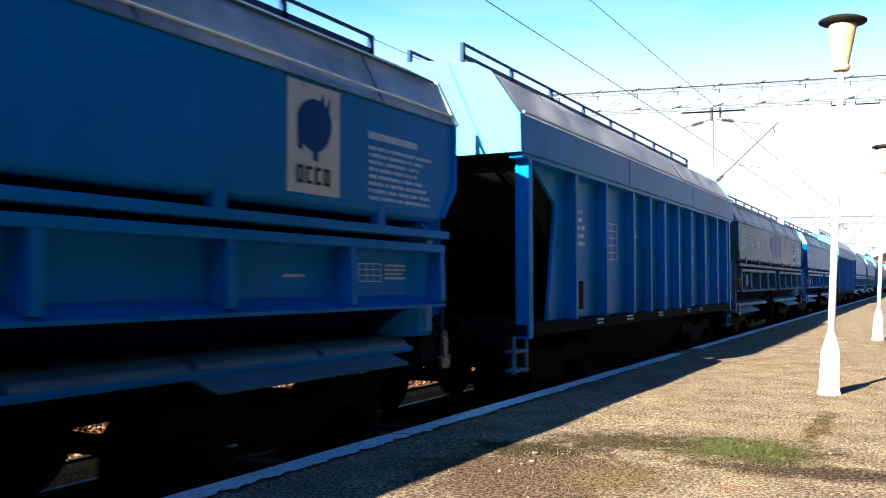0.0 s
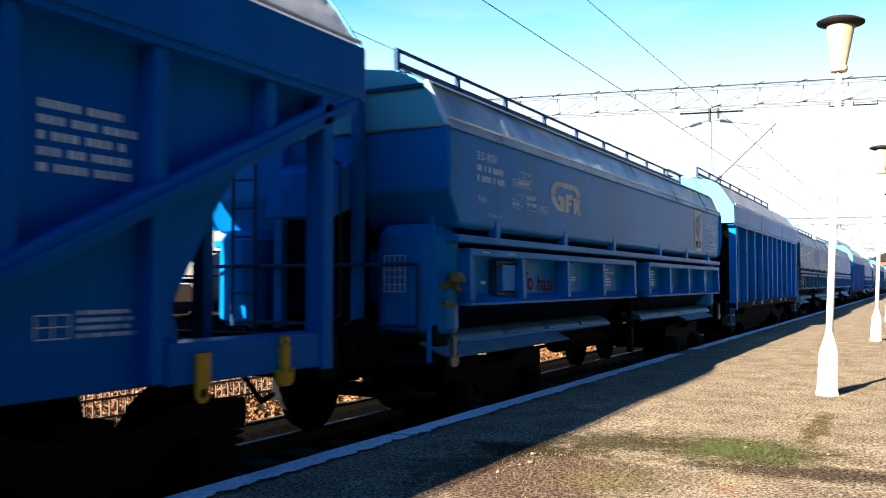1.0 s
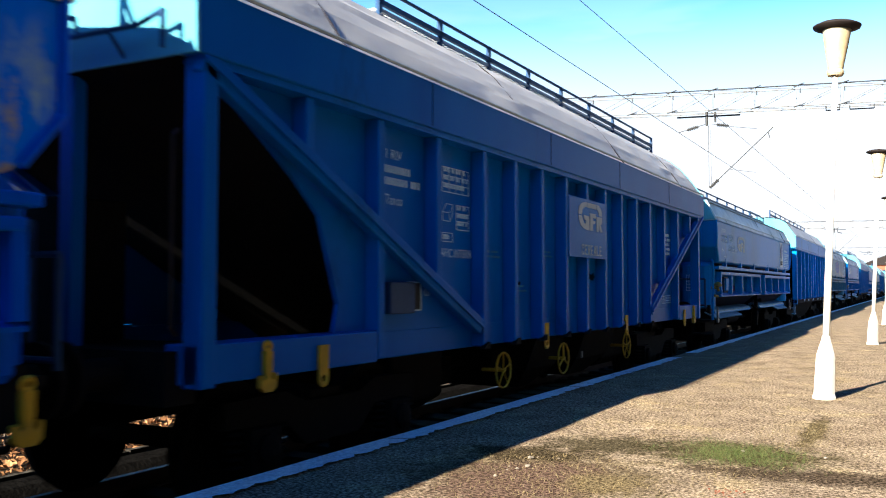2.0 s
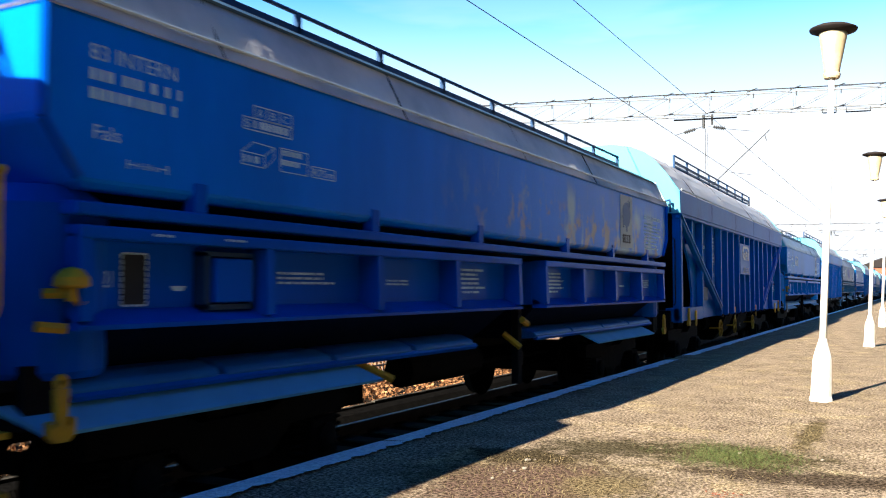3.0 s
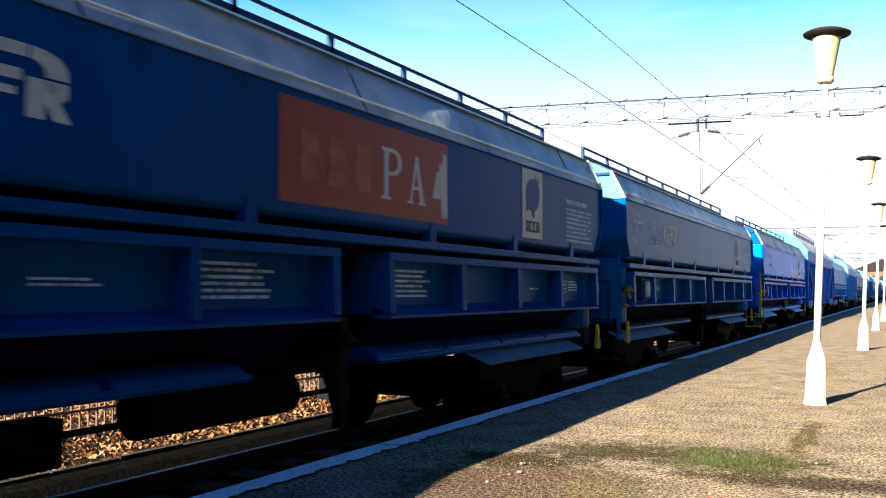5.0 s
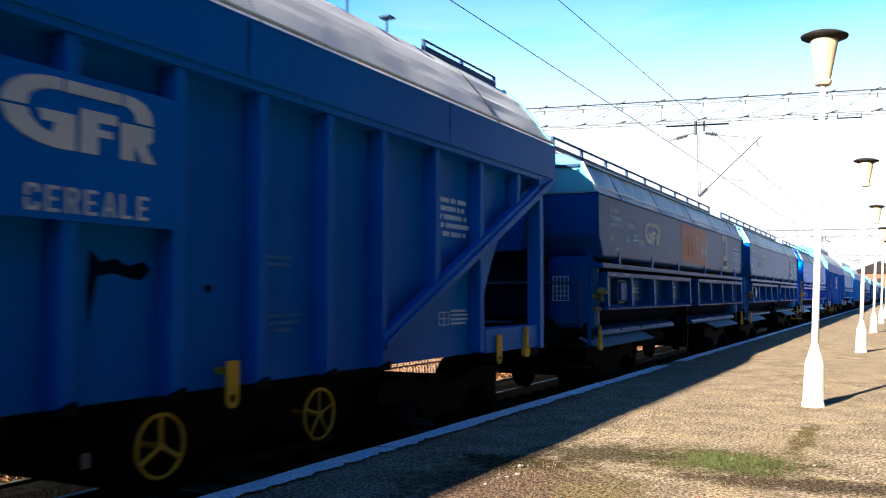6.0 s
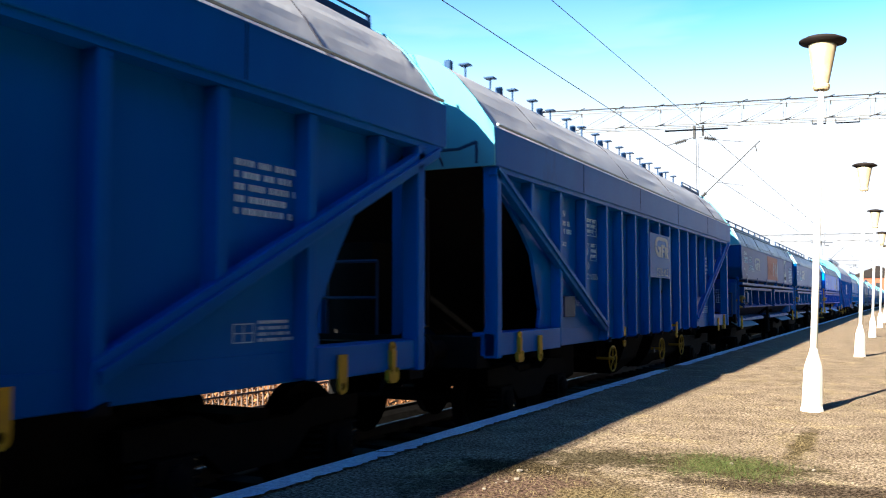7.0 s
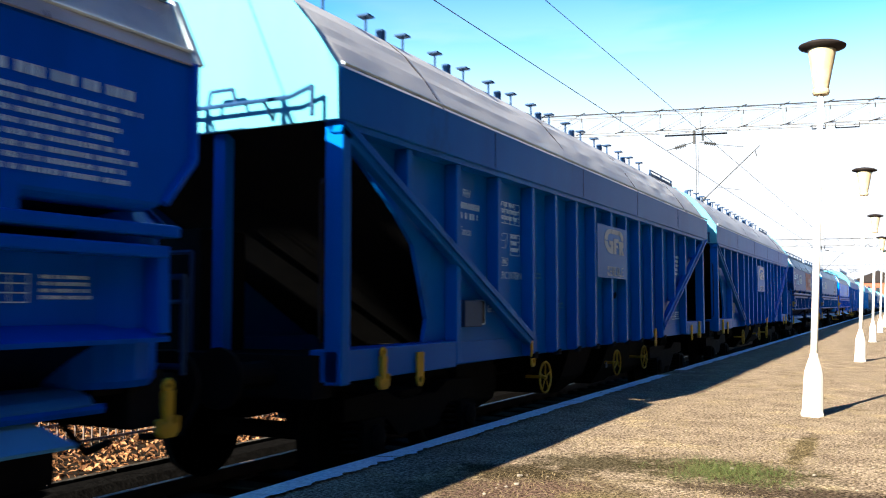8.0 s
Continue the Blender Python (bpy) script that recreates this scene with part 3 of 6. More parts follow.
def tub_wagon(name, y, blue, seed, label, mark=True, hazard=False, badge=3.73, shift=0.0, rusty=False, red=False, roof=None, yellow=False, detail=True):
    """A hopper wagon with a wide tank over a row of recessed outlet boxes."""
    rnd = random.Random(seed)
    w = empty(name, (TRACK, y, RAIL), label, "freight wagon", "wagons of the train")
    running_gear(w, 6.15, (-4.25, 4.25))
    # tank and roof
    b = bmesh.new()
    loft(b, [(2.1, -1.4, 1.4, -5.8, 5.8), (2.13, -1.44, 1.44, -5.86, 5.86), (2.15, -1.45, 1.45, -5.88, 5.88), (2.42, -1.45, 1.45, -6.1, 6.1), (3.0, -1.45, 1.45, -6.1, 6.1)])
    tank = part("tank", b, SCUFFED_D if seed == 42 else SCUFFED_SHEEN if blue is BLUE_SHEEN else blue, w, "blue painted steel tank with wear streaks", bevel=0.03)
    # underside of the blue tank, its shade painted as a near-black colour
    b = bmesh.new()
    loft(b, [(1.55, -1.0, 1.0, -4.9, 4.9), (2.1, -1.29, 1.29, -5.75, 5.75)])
    part("hopper_bottom", b, CHUTE, w, "sloping hopper bottom with shade in its dark colour")
    for s in (-1, 1):
        for e in (-1, 1):
            b = bmesh.new()
            path(b, [(s * 1.46, e * 6.1, 3.0), (s * 1.46, e * 6.1, 2.42), (s * 1.45, e * 5.88, 2.15)], 0.028)
            part("corner_strip", b, blue, tank)
    sec = [(1.47, 2.99), (1.26, 3.39), (1.0, 3.52), (0.3, 3.62), (-0.3, 3.62), (-1.0, 3.52), (-1.26, 3.39), (-1.47, 2.99)]
    dented_roof("roof", w, sec, -6.12, 6.12, roof or ROOF_GREY, seed, 5)
    for e in (-1, 1):
        b = bmesh.new()
        y0, y1 = sorted((e * 6.1, e * 6.135))
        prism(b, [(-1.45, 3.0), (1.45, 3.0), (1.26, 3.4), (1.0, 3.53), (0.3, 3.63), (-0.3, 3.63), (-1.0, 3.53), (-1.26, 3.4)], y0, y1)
        # pale colour paints the sunlit sheet; wagons with yellow fittings keep plain blue
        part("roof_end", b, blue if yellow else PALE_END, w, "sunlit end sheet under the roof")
        for s in (-1, 1):
            b = bmesh.new()
            prism(b, [(s * 1.46, 2.99), (s * 1.49, 3.0), (s * 1.28, 3.42), (s * 1.25, 3.41)], y0 - 0.012, y1 + 0.012)
            part("roof_trim", b, BEAD, w, "pale angle strip up the roof's edge")
    for s in (-1, 1):
        b = bmesh.new()
        prism(b, [(s * 1.27, 3.385), (s * 1.29, 3.4), (s * 1.01, 3.55), (s * 0.3, 3.645), (s * 0.3, 3.625), (s * 1.0, 3.525)], -6.05, 6.05)
        part("roof_deck", b, ROOF_DARK, w, "dark blue-grey upper roof sheet")
    b = bmesh.new()
    for s in (-1, 1):
        path(b, [(s * 1.44, -6.1, 3.08), (s * 1.44, 6.1, 3.08)], 0.011)
    part("roof_bead", b, BEAD, w, "pale bead along the eaves")
    roof_walk(w, -5.65, 5.95, 3.68, -0.1, 0.66)
    for e in (-1, 1):
        b = bmesh.new()
        y0, y1 = sorted((e * 6.13, e * 6.17))
        box(b, -1.24, 1.24, y0, y1, 3.345, 3.39)
        part("end_beam", b, RAILPAINT, w, "dark beam across the wagon's end", bevel=0.008)
        for x in (-0.75, -0.45):
            b = bmesh.new()
            path(b, [(x, e * 6.1, 3.42), (x + 0.04, e * 6.16, 3.75), (x + 0.05, e * 5.9, 3.8), (x + 0.02, e * 5.6, 3.58)], 0.014)
            part("roof_grab_rail", b, RAILPAINT, w)
        for x in (-0.34, 0.56):
            b = bmesh.new()
            y0, y1 = sorted((e * 6.135, e * 6.23))
            box(b, x - 0.05, x + 0.05, y0, y1, 1.15, 3.335)
            part("end_post", b, blue, w, bevel=0.01)
        b = bmesh.new()
        prism(b, [(e * 6.14, 2.75), (e * 6.36, 2.62), (e * 6.52, 2.2), (e * 6.5, 2.18), (e * 6.34, 2.58), (e * 6.14, 2.7)], -0.28, 0.5, "x")
        for x in (-0.28, 0.48):
            prism(b, [(e * 6.14, 2.7), (e * 6.34, 2.58), (e * 6.5, 2.18), (e * 6.14, 2.3)], x, x + 0.02, "x")
        hood = part("end_hood", b, blue, w, "blue sheet hood on the wagon's end")
        # recess behind the hood, its shade put into the colour, flanked by rounded columns
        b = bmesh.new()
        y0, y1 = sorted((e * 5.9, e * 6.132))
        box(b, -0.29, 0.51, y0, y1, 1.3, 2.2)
        part("end_recess", b, CHUTE, hood, "recess under the hood with shade in its dark colour")
        for s in (-1, 1):
            b = bmesh.new()
            lathe(b, [(0.36, 1.12), (0.38, 1.16), (0.38, 2.02), (0.3, 2.12)], 20, (s * 0.98, e * 5.78, 0))
            part("end_column", b, blue, w, "rounded blue column at the wagon's end", smooth=False)
        b = bmesh.new()
        for z in (1.75, 1.2):
            path(b, [(-1.25, e * 6.26, z), (1.25, e * 6.26, z)], 0.02)
        for x in (-1.25, 1.25):
            path(b, [(x, e * 6.26, 1.15), (x, e * 6.26, 1.75)], 0.02)
        part("end_rail", b, RAILPAINT, w, "dark tube rail across the wagon's end")
        # plate added to stop sun falling through the end gap onto the ballast
        b = bmesh.new()
        y0, y1 = sorted((e * 5.6, e * 6.2))
        box(b, -1.25, 1.25, y0, y1, 1.08, 1.13)
        part("end_deck", b, DARK, w, "dark end deck plate added to keep sun off the ballast")
    grid = bmesh.new()
    for k in range(5):
        box(grid, 0.84 + 0.055 * k, 0.847 + 0.055 * k, -6.172, -6.165, 1.5, 1.84)
    for k in range(6):
        box(grid, 0.84, 1.067, -6.1735, -6.166, 1.5 + 0.066 * k, 1.507 + 0.066 * k)
    tagged(part("data_grid", grid, WHITE, w, "white ruled data grid"), kind="stuff")
    b = bmesh.new()
    for x in (-0.85, -0.57):
        rod(b, (x, -6.3, 1.0), (x, -6.3, 3.5), 0.018, 6)
    ladder = part("end_ladder", b, RAILPAINT, w, "dark blue end ladder")
    for k in range(9):
        b = bmesh.new()
        rod(b, (-0.85, -6.3, 1.2 + k * 0.28), (-0.57, -6.3, 1.2 + k * 0.28), 0.013, 6)
        part("rung", b, RAILPAINT, ladder)
    # rail under the tank with its struts
    for s in (-1, 1):
        b = bmesh.new()
        box(b, min(s * 1.29, s * 1.47), max(s * 1.29, s * 1.47), -5.9, 6.0, 1.96, 2.03)
        rail = part("tank_rail", b, blue, w, bevel=0.012)
        for ys in (-5.02, -3.1, -1.2, 1.25, 3.1, 4.9):
            b = bmesh.new()
            box(b, min(s * 1.37, s * 1.46), max(s * 1.37, s * 1.46), ys - 0.05, ys + 0.05, 2.0, 2.2)
            part("strut", b, blue, rail)
    # outlet boxes
    for y0, y1, posts in ((-5.87 if yellow else -5.66, -0.2, (-4.38, -3.03, -1.69)), (0.5, 5.92, (1.85, 3.2, 4.52))):
        b = bmesh.new()
        box(b, -1.29, 1.29, y0, y1, 1.4, 1.9)
        bx = part("outlet_box", b, blue, w, "blue recessed outlet box side", bevel=0.01)
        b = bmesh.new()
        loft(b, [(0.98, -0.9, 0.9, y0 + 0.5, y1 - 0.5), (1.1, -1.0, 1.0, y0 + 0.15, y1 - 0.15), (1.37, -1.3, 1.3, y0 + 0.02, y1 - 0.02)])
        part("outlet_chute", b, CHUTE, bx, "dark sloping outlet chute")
        for s in (-1, 1):
            X = lambda a, c: (min(s * a, s * c), max(s * a, s * c))
            b = bmesh.new()
            box(b, *X(1.29, 1.47), y0, y1, 1.84, 1.91)
            part("top_rail", b, blue, bx, bevel=0.012)
            b = bmesh.new()
            prism(b, [(s * 1.29, 1.37), (s * 1.47, 1.37), (s * 1.475, 1.395), (s * 1.29, 1.475)], y0, y1)
            part("bottom_ledge", b, blue, bx)
            for yp in (y0 + 0.04, *posts, y1 - 0.04):
                b = bmesh.new()
                prism(b, [(s * 1.29, 1.4), (s * 1.475, 1.42), (s * 1.46, 1.86), (s * 1.29, 1.86)], yp - 0.04, yp + 0.04)
                part("post", b, blue, bx)
            # rounded covers over the outlets
            n = 4
            for k in range(n):
                run = (-1.0 if y0 < 0 else 5.62) - y0 - 0.05
                a = y0 + 0.05 + run * k / n
                c = a + run / n - 0.07
                b = bmesh.new()
                prism(b, [(s * 1.0, 1.0), (s * 1.29, 1.02), (s * 1.32, 1.05), (s * 1.29, 1.09), (s * 1.18, 1.13), (s * 1.0, 1.14)], a, c)
                part("outlet_cover", b, FLAP if blue is BLUE_A else COVER_D if yellow else CHUTE if hazard else blue, bx, "dusty pale blue outlet cover", bevel=0.015)
            b = bmesh.new()
            path(b, [(s * 1.29, y0 + 0.1, 1.02), (s * 1.29, y0 + 0.05 + run, 1.02)], 0.03)
            part("cover_tube", b, blue, bx)
        f0, f1 = (-6.15, -3.1) if y0 < 0 else (2.35 if not blue is BLUE_A else 3.0, 5.2)
        for s in (-1, 1):
            b = bmesh.new()
            prism(b, [(s * 1.2, 0.985), (s * 1.43, 0.855), (s * 1.44, 0.875), (s * 1.21, 1.01)], f0, f1)
            for v in b.verts:
                if abs(v.co.x) > 1.3:
                    v.co.y += 0.14
                v.co.z += 0.05 if blue is BLUE_A else 0.0
            part("deflector_flap", b, FLAP_PALE if yellow else FLAP, w, "dusty pale blue sheet flap along the outlets")
    if rusty:
        b = bmesh.new()
        rr = random.Random(seed)
        top = [(-1.1 + 0.1 * k, 2.96 - 0.12 * abs(k - 12) / 12 + rr.uniform(-0.03, 0.02)) for k in range(25)]
        low = [(y2, 2.3 + 0.25 * (abs(y2 - 0.1) / 1.2) ** 3 + rr.uniform(-0.05, 0.05)) for y2, _ in top[::-1]]
        prism(b, top + low, 1.45, 1.4525, "x")
        part("rust_patch", b, RUST, w, "rust-brown bare patch on the tank side")
    if red:
        b = bmesh.new()
        box(b, 1.45, 1.4535, -0.92, 1.53, 2.2, 2.93)
        pan = part("red_panel", b, RED, w, "faded orange-red painted panel with cream serif letters")
        for k, ya in enumerate((-0.7, -0.35, 0.0)):
            b = bmesh.new()
            box(b, 1.4535, 1.456, ya, ya + 0.22, 2.36, 2.72)
            part("worn_letter", b, RUBBED, pan, "rubbed-out pale letter block")
        serif_letters(pan)
        b = bmesh.new()
        prism(b, [(y2 - 0.07, z2) for y2, z2 in [(1.305, 2.42), (1.46, 2.42), (1.475, 2.25), (1.585, 2.25), (1.575, 2.83), (1.5, 2.845), (1.49, 2.72), (1.44, 2.75), (1.43, 2.67), (1.38, 2.66)]], 1.4535, 1.4565, "x")
        part("torn_strip", b, CREAM, pan, "torn remains of a white strip")
    if not detail:
        return w
    # fittings on the platform side
    b = bmesh.new()
    lathe(b, [(0.0, 0.075), (0.05, 0.06), (0.085, 0.02), (0.09, -0.02), (0.06, -0.035), (0.03, -0.03), (0.028, -0.1), (0.0, -0.1)], 14, (1.44, -5.9, 1.62))
    path(b, [(1.3, -5.95, 1.56), (1.42, -5.88, 1.56), (1.45, -5.84, 1.5)], 0.03)
    part("brake_valve", b, YELLOW if yellow else OLIVE, w, "dull yellow-green brake valve handle")
    b = bmesh.new()
    path(b, [(1.4, -6.07, 1.4), (1.44, -5.93, 1.385)], 0.03)
    part("brake_lever", b, YELLOW if yellow else OLIVE, w)
    b = bmesh.new()
    path(b, [(1.38, -6.25, 2.15), (1.42, -6.3, 2.12), (1.42, -6.3, 1.5), (1.42, -6.36, 1.35), (1.42, -6.36, 0.9)], 0.025)
    part("grab_pole", b, YELLOW if yellow else blue, w, "bent grab pole beside the wagon's end")
    b = bmesh.new()
    for z in (0.6, 0.88):
        box(b, 1.0, 1.4, -6.5, -6.2, z, z + 0.03)
        path(b, [(1.02, -6.35, z), (1.02, -6.35, 1.0)], 0.015)
    part("foot_step", b, YELLOW if yellow else DARK, w, "shunter's foot step")
    tow_hook(w, -5.95, 1.42, 0.95, YELLOW if yellow or red or hazard else STEEL)
    tow_hook(w, 5.95, 1.42, 0.95, YELLOW if yellow or red or hazard else STEEL)
    for pts in ([(1.2, -3.0, 1.0), (1.4, -2.75, 0.85)], [(1.2, 0.2, 1.3), (1.4, 0.1, 1.2), (1.42, -0.1, 1.25)], [(1.2, -0.1, 1.1), (1.38, -0.05, 0.95)]):
        b = bmesh.new()
        path(b, pts, 0.035)
        part("outlet_lever", b, YELLOW if yellow else DARK, w)
    b = bmesh.new()
    box(b, 1.25, 1.33, 0.0, 0.1, 0.55, 1.4)
    box(b, 1.33, 1.335, -0.02, 0.12, 0.75, 0.9)
    part("marker_bracket", b, DARK, w)
    b = bmesh.new()
    box(b, 1.29, 1.42, -4.84, -4.5, 1.5, 1.77)
    part("tool_box", b, blue, w, "small blue steel box", bevel=0.012)
    b = bmesh.new()
    for c in ((-4.9, -4.855, 1.46, 1.8), (-4.485, -4.45, 1.46, 1.8), (-4.9, -4.45, 1.455, 1.488), (-4.9, -4.45, 1.782, 1.81)):
        box(b, 1.29, 1.385, *c)
    part("box_frame", b, RAILPAINT, w, "dark gap round the steel box")
    b = bmesh.new()
    box(b, 1.292, 1.3, -5.46, -5.28, 1.49, 1.78)
    card = part("card_holder", b, BLACKMARK, w, "black label holder")
    b = bmesh.new()
    for k in range(9):
        z = 1.49 + k * 0.0325
        for c in (-5.46, -5.28):
            box(b, 1.301, 1.303, c - 0.005, c + 0.005, z, z + 0.026)
    for k in range(5):
        c = -5.452 + k * 0.036
        for z in (1.49, 1.78):
            box(b, 1.301, 1.3035, c, c + 0.024, z - 0.006, z + 0.006)
    tagged(part("card_border", b, WHITE, card, "white dashed border"), kind="stuff")
    letters("GI 21" if yellow else "GP 21", 1.295, -5.69 if yellow else -5.64, -5.52 if yellow else -5.5, 1.59, 1.68, WHITE, w)
    b = bmesh.new()
    prism(b, [(-5.09, 1.6), (-4.96, 1.6), (-4.99, 1.57), (-5.06, 1.57)], 1.292, 1.295, "x")
    part("crane_mark", b, WHITE, w, "white bowl-shaped mark")
    bars(1.473, -5.4, -5.22, 1.86, 1.885, 1, WHITE, w, seed + 70)
    bars(1.473, -4.82, -4.56, 1.86, 1.885, 1, WHITE, w, seed + 71)
    # writing on the tank
    x = 1.4525
    letters("33-RIV" if seed % 2 else "83 INTERN", x, -5.48 + shift, (-5.02 if seed % 2 else -4.88) + shift, 2.765, 2.85, WHITE, w, label="white stencilled lettering")
    bars(x, -5.48 + shift, -4.78 + shift, 2.52, 2.72, 2, WHITE, w, seed, 0.6, "number_stencil", (0.3, 0.42))
    letters("Fals", x, -5.45 + shift, -5.28 + shift, 2.355, 2.43, WHITE, w)
    b = bmesh.new()
    ya, yb = -5.23 + shift, -4.94 + shift
    for y0, y1, z0, z1 in ((ya, ya + 0.008, 2.225, 2.275), (yb - 0.008, yb, 2.225, 2.275), (ya, ya + 0.05, 2.247, 2.254), (yb - 0.05, yb, 2.247, 2.254)):
        box(b, x, x + 0.003, y0, y1, z0, z1)
    lm = tagged(part("length_mark", b, WHITE, w, "white length mark between two arrows"), kind="stuff")
    letters("14.54 m", x, ya + 0.06, yb - 0.06, 2.232, 2.268, WHITE, lm)
    g = grid_marks(x, -4.55, -4.16, 2.675, 2.755, 3, 1, WHITE, w, 0.007)
    for k, ch in enumerate("ABC"):
        letters(ch, x, -4.51 + 0.13 * k, -4.46 + 0.13 * k, 2.69, 2.74, WHITE, g)
    g = grid_marks(x, -4.65, -4.16, 2.595, 2.672, 1, 1, WHITE, w, 0.007)
    letters("S", x, -4.63, -4.58, 2.607, 2.66, WHITE, g)
    bars(x, -4.55, -4.18, 2.605, 2.66, 1, WHITE, g, seed + 4, 0.9)
    b = bmesh.new()
    for p, q in (((-4.66, 2.37), (-4.44, 2.365)), ((-4.66, 2.45), (-4.44, 2.445)), ((-4.66, 2.37), (-4.66, 2.45)), ((-4.44, 2.365), (-4.44, 2.445)), ((-4.66, 2.45), (-4.55, 2.52)), ((-4.44, 2.445), (-4.34, 2.51)), ((-4.55, 2.52), (-4.34, 2.51)), ((-4.34, 2.51), (-4.34, 2.44)), ((-4.44, 2.365), (-4.34, 2.44))):
        rod(b, (x, *p), (x, *q), 0.0035, 4)
    bs = tagged(part("volume_mark", b, WHITE, w, "white outline of a box for the volume"), kind="stuff")
    bars(x, -4.645, -4.455, 2.38, 2.43, 1, WHITE, bs, seed + 6, 0.9)
    gm = grid_marks(x, -4.28, -3.98, 2.365, 2.52, 1, 2, WHITE, w, 0.006)
    bars(x, -4.26, -4.0, 2.38, 2.51, 2, WHITE, gm, seed + 5)
    g2 = grid_marks(x, -3.93, -3.65, 2.365, 2.44, 1, 1, WHITE, w, 0.006)
    letters("R75m", x, -3.91, -3.67, 2.378, 2.427, WHITE, g2)
    if seed == 11:
        letters("tifo", 1.294, -4.16, -3.73, 1.5, 1.71, GRAFFITI, w, "spray_paint", "dark red sprayed word", 0.02)
        letters("hasi", 1.294, -3.6, -3.14, 1.49, 1.68, GRAFFITI, w, "spray_paint", "dark red sprayed word", 0.02)
    if mark:
        grain_mark(w, x, -3.59 + shift, -2.6 + shift, 2.42, 2.77)
    horse_panel(w, x, badge, badge + 0.6, 2.19, 2.955)
    bars(x, 4.72, 5.72, 2.66, 2.74, 1, WHITE, w, seed + 20, 0.7, "owner_line")
    bars(x, 4.72, 5.72, 2.19, 2.63, 8, WHITE, w, seed + 9, 0.5, "stencil_text", (0.22, 0.5))
    # writing on the boxes
    x = 1.2925
    if seed != 11:
        bars(x, -4.1, -3.38, 1.6, 1.7, 3, WHITE, w, seed + 30, 0.5)
    bars(x, -2.68, -2.22, 1.6, 1.66, 2, WHITE, w, seed + 31, 0.5)
    bars(x, -1.63, -0.75, 1.52, 1.78, 6, WHITE, w, seed + 32, 0.5)
    bars(x, 0.75, 1.55, 1.52, 1.78, 6, WHITE, w, seed + 33, 0.5)
    bars(x, 3.9, 4.2, 1.6, 1.64, 1, WHITE, w, seed + 34)
    grid_marks(x, 4.82, 5.14, 1.59, 1.73, 3, 3, WHITE, w)
    bars(x, 5.21, 5.56, 1.59, 1.73, 4, WHITE, w, seed + 35)
    if hazard:
        rr = random.Random(17)
        for y2, z2, hw, hh, x2 in ((-4.68, 1.65, 0.1, 0.11, 1.4205), (-5.02, 1.66, 0.055, 0.09, 1.2925)):
            b = bmesh.new()
            pts = [(y2 + hw * math.cos(t) * rr.uniform(0.75, 1.15), z2 + hh * math.sin(t) * rr.uniform(0.7, 1.2)) for t in [2 * math.pi * i / 26 for i in range(26)]]
            prism(b, pts, x2, x2 + 0.003, "x")
            part("torn_label", b, CREAM, w, "torn remains of a white label")
        b = bmesh.new()
        box(b, 1.299, 1.305, 2.09, 2.405, 1.465, 1.735)
        back = bmesh.new()
        box(back, 1.2935, 1.298, 2.07, 2.425, 1.445, 1.755)
        prism(back, [(2.44, 1.6), (2.615, 1.775), (2.79, 1.6), (2.615, 1.425)], 1.2932, 1.297, "x")
        part("plate_border", back, BLACKMARK, w, "black border behind the hazard plates")
        p = part("hazard_plate", b, ORANGE, w, "orange hazard plate with black figures")
        letters("50", 1.308, 2.19, 2.31, 1.625, 1.72, BLACKMARK, p)
        letters("2067", 1.308, 2.12, 2.375, 1.48, 1.58, BLACKMARK, p)
        b = bmesh.new()
        box(b, 1.306, 1.309, 2.09, 2.405, 1.595, 1.607)
        part("plate_line", b, BLACKMARK, p)
        b = bmesh.new()
        prism(b, [(2.47, 1.6), (2.615, 1.745), (2.76, 1.6), (2.615, 1.455)], 1.299, 1.305, "x")
        p = part("hazard_label", b, LIME, w, "yellow diamond hazard label with a flame over a circle")
        b = bmesh.new()
        ring(b, (1.307, 2.615, 1.6), 0.033, 0.006, n=16, k=4)
        prism(b, [(2.575, 1.64), (2.59, 1.68), (2.605, 1.655), (2.62, 1.705), (2.635, 1.655), (2.655, 1.68), (2.655, 1.64)], 1.305, 1.309, "x")
        box(b, 1.306, 1.309, 2.57, 2.66, 1.55, 1.556)
        part("flame_sign", b, BLACKMARK, p)
        letters("5.1", 1.308, 2.59, 2.64, 1.485, 1.52, BLACKMARK, p)
        for k, (a, c) in enumerate(((3.29, 3.57), (3.67, 3.91))):
            b = bmesh.new()
            rr = random.Random(k)
            m2, h2 = (a + c) / 2, (c - a) / 2
            pts = []
            if k:
                for i in range(44):
                    t = 2 * math.pi * i / 44
                    rad = rr.uniform(0.84, 1.06) / (abs(math.cos(t)) + abs(math.sin(t))) ** 0.8
                    pts.append((m2 + h2 * rad * math.cos(t), 1.6 + 0.14 * rad * math.sin(t)))
            else:
                jag = lambda s=0.012: rr.uniform(-s, s)
                for u, v in ((0, 0.7), (0.02, 0.4), (0, 0.1), (0.1, 0.0), (0.3, 0.06), (0.5, -0.02), (0.7, 0.08), (0.88, -0.05), (1.0, 0.02), (0.96, 0.3), (0.98, 0.6), (1.0, 0.9), (0.9, 0.95), (0.82, 0.8), (0.8, 0.6), (0.7, 0.66), (0.62, 0.58), (0.5, 0.6), (0.42, 0.5), (0.36, 0.62), (0.3, 0.75), (0.28, 0.95), (0.14, 1.0), (0.04, 0.92)):
                    pts.append((a + (c - a) * u + jag(), 1.48 + 0.25 * v + jag()))
            prism(b, pts, 1.294, 1.297, "x")
            part("torn_label", b, CREAM, w, "torn remains of a white label")
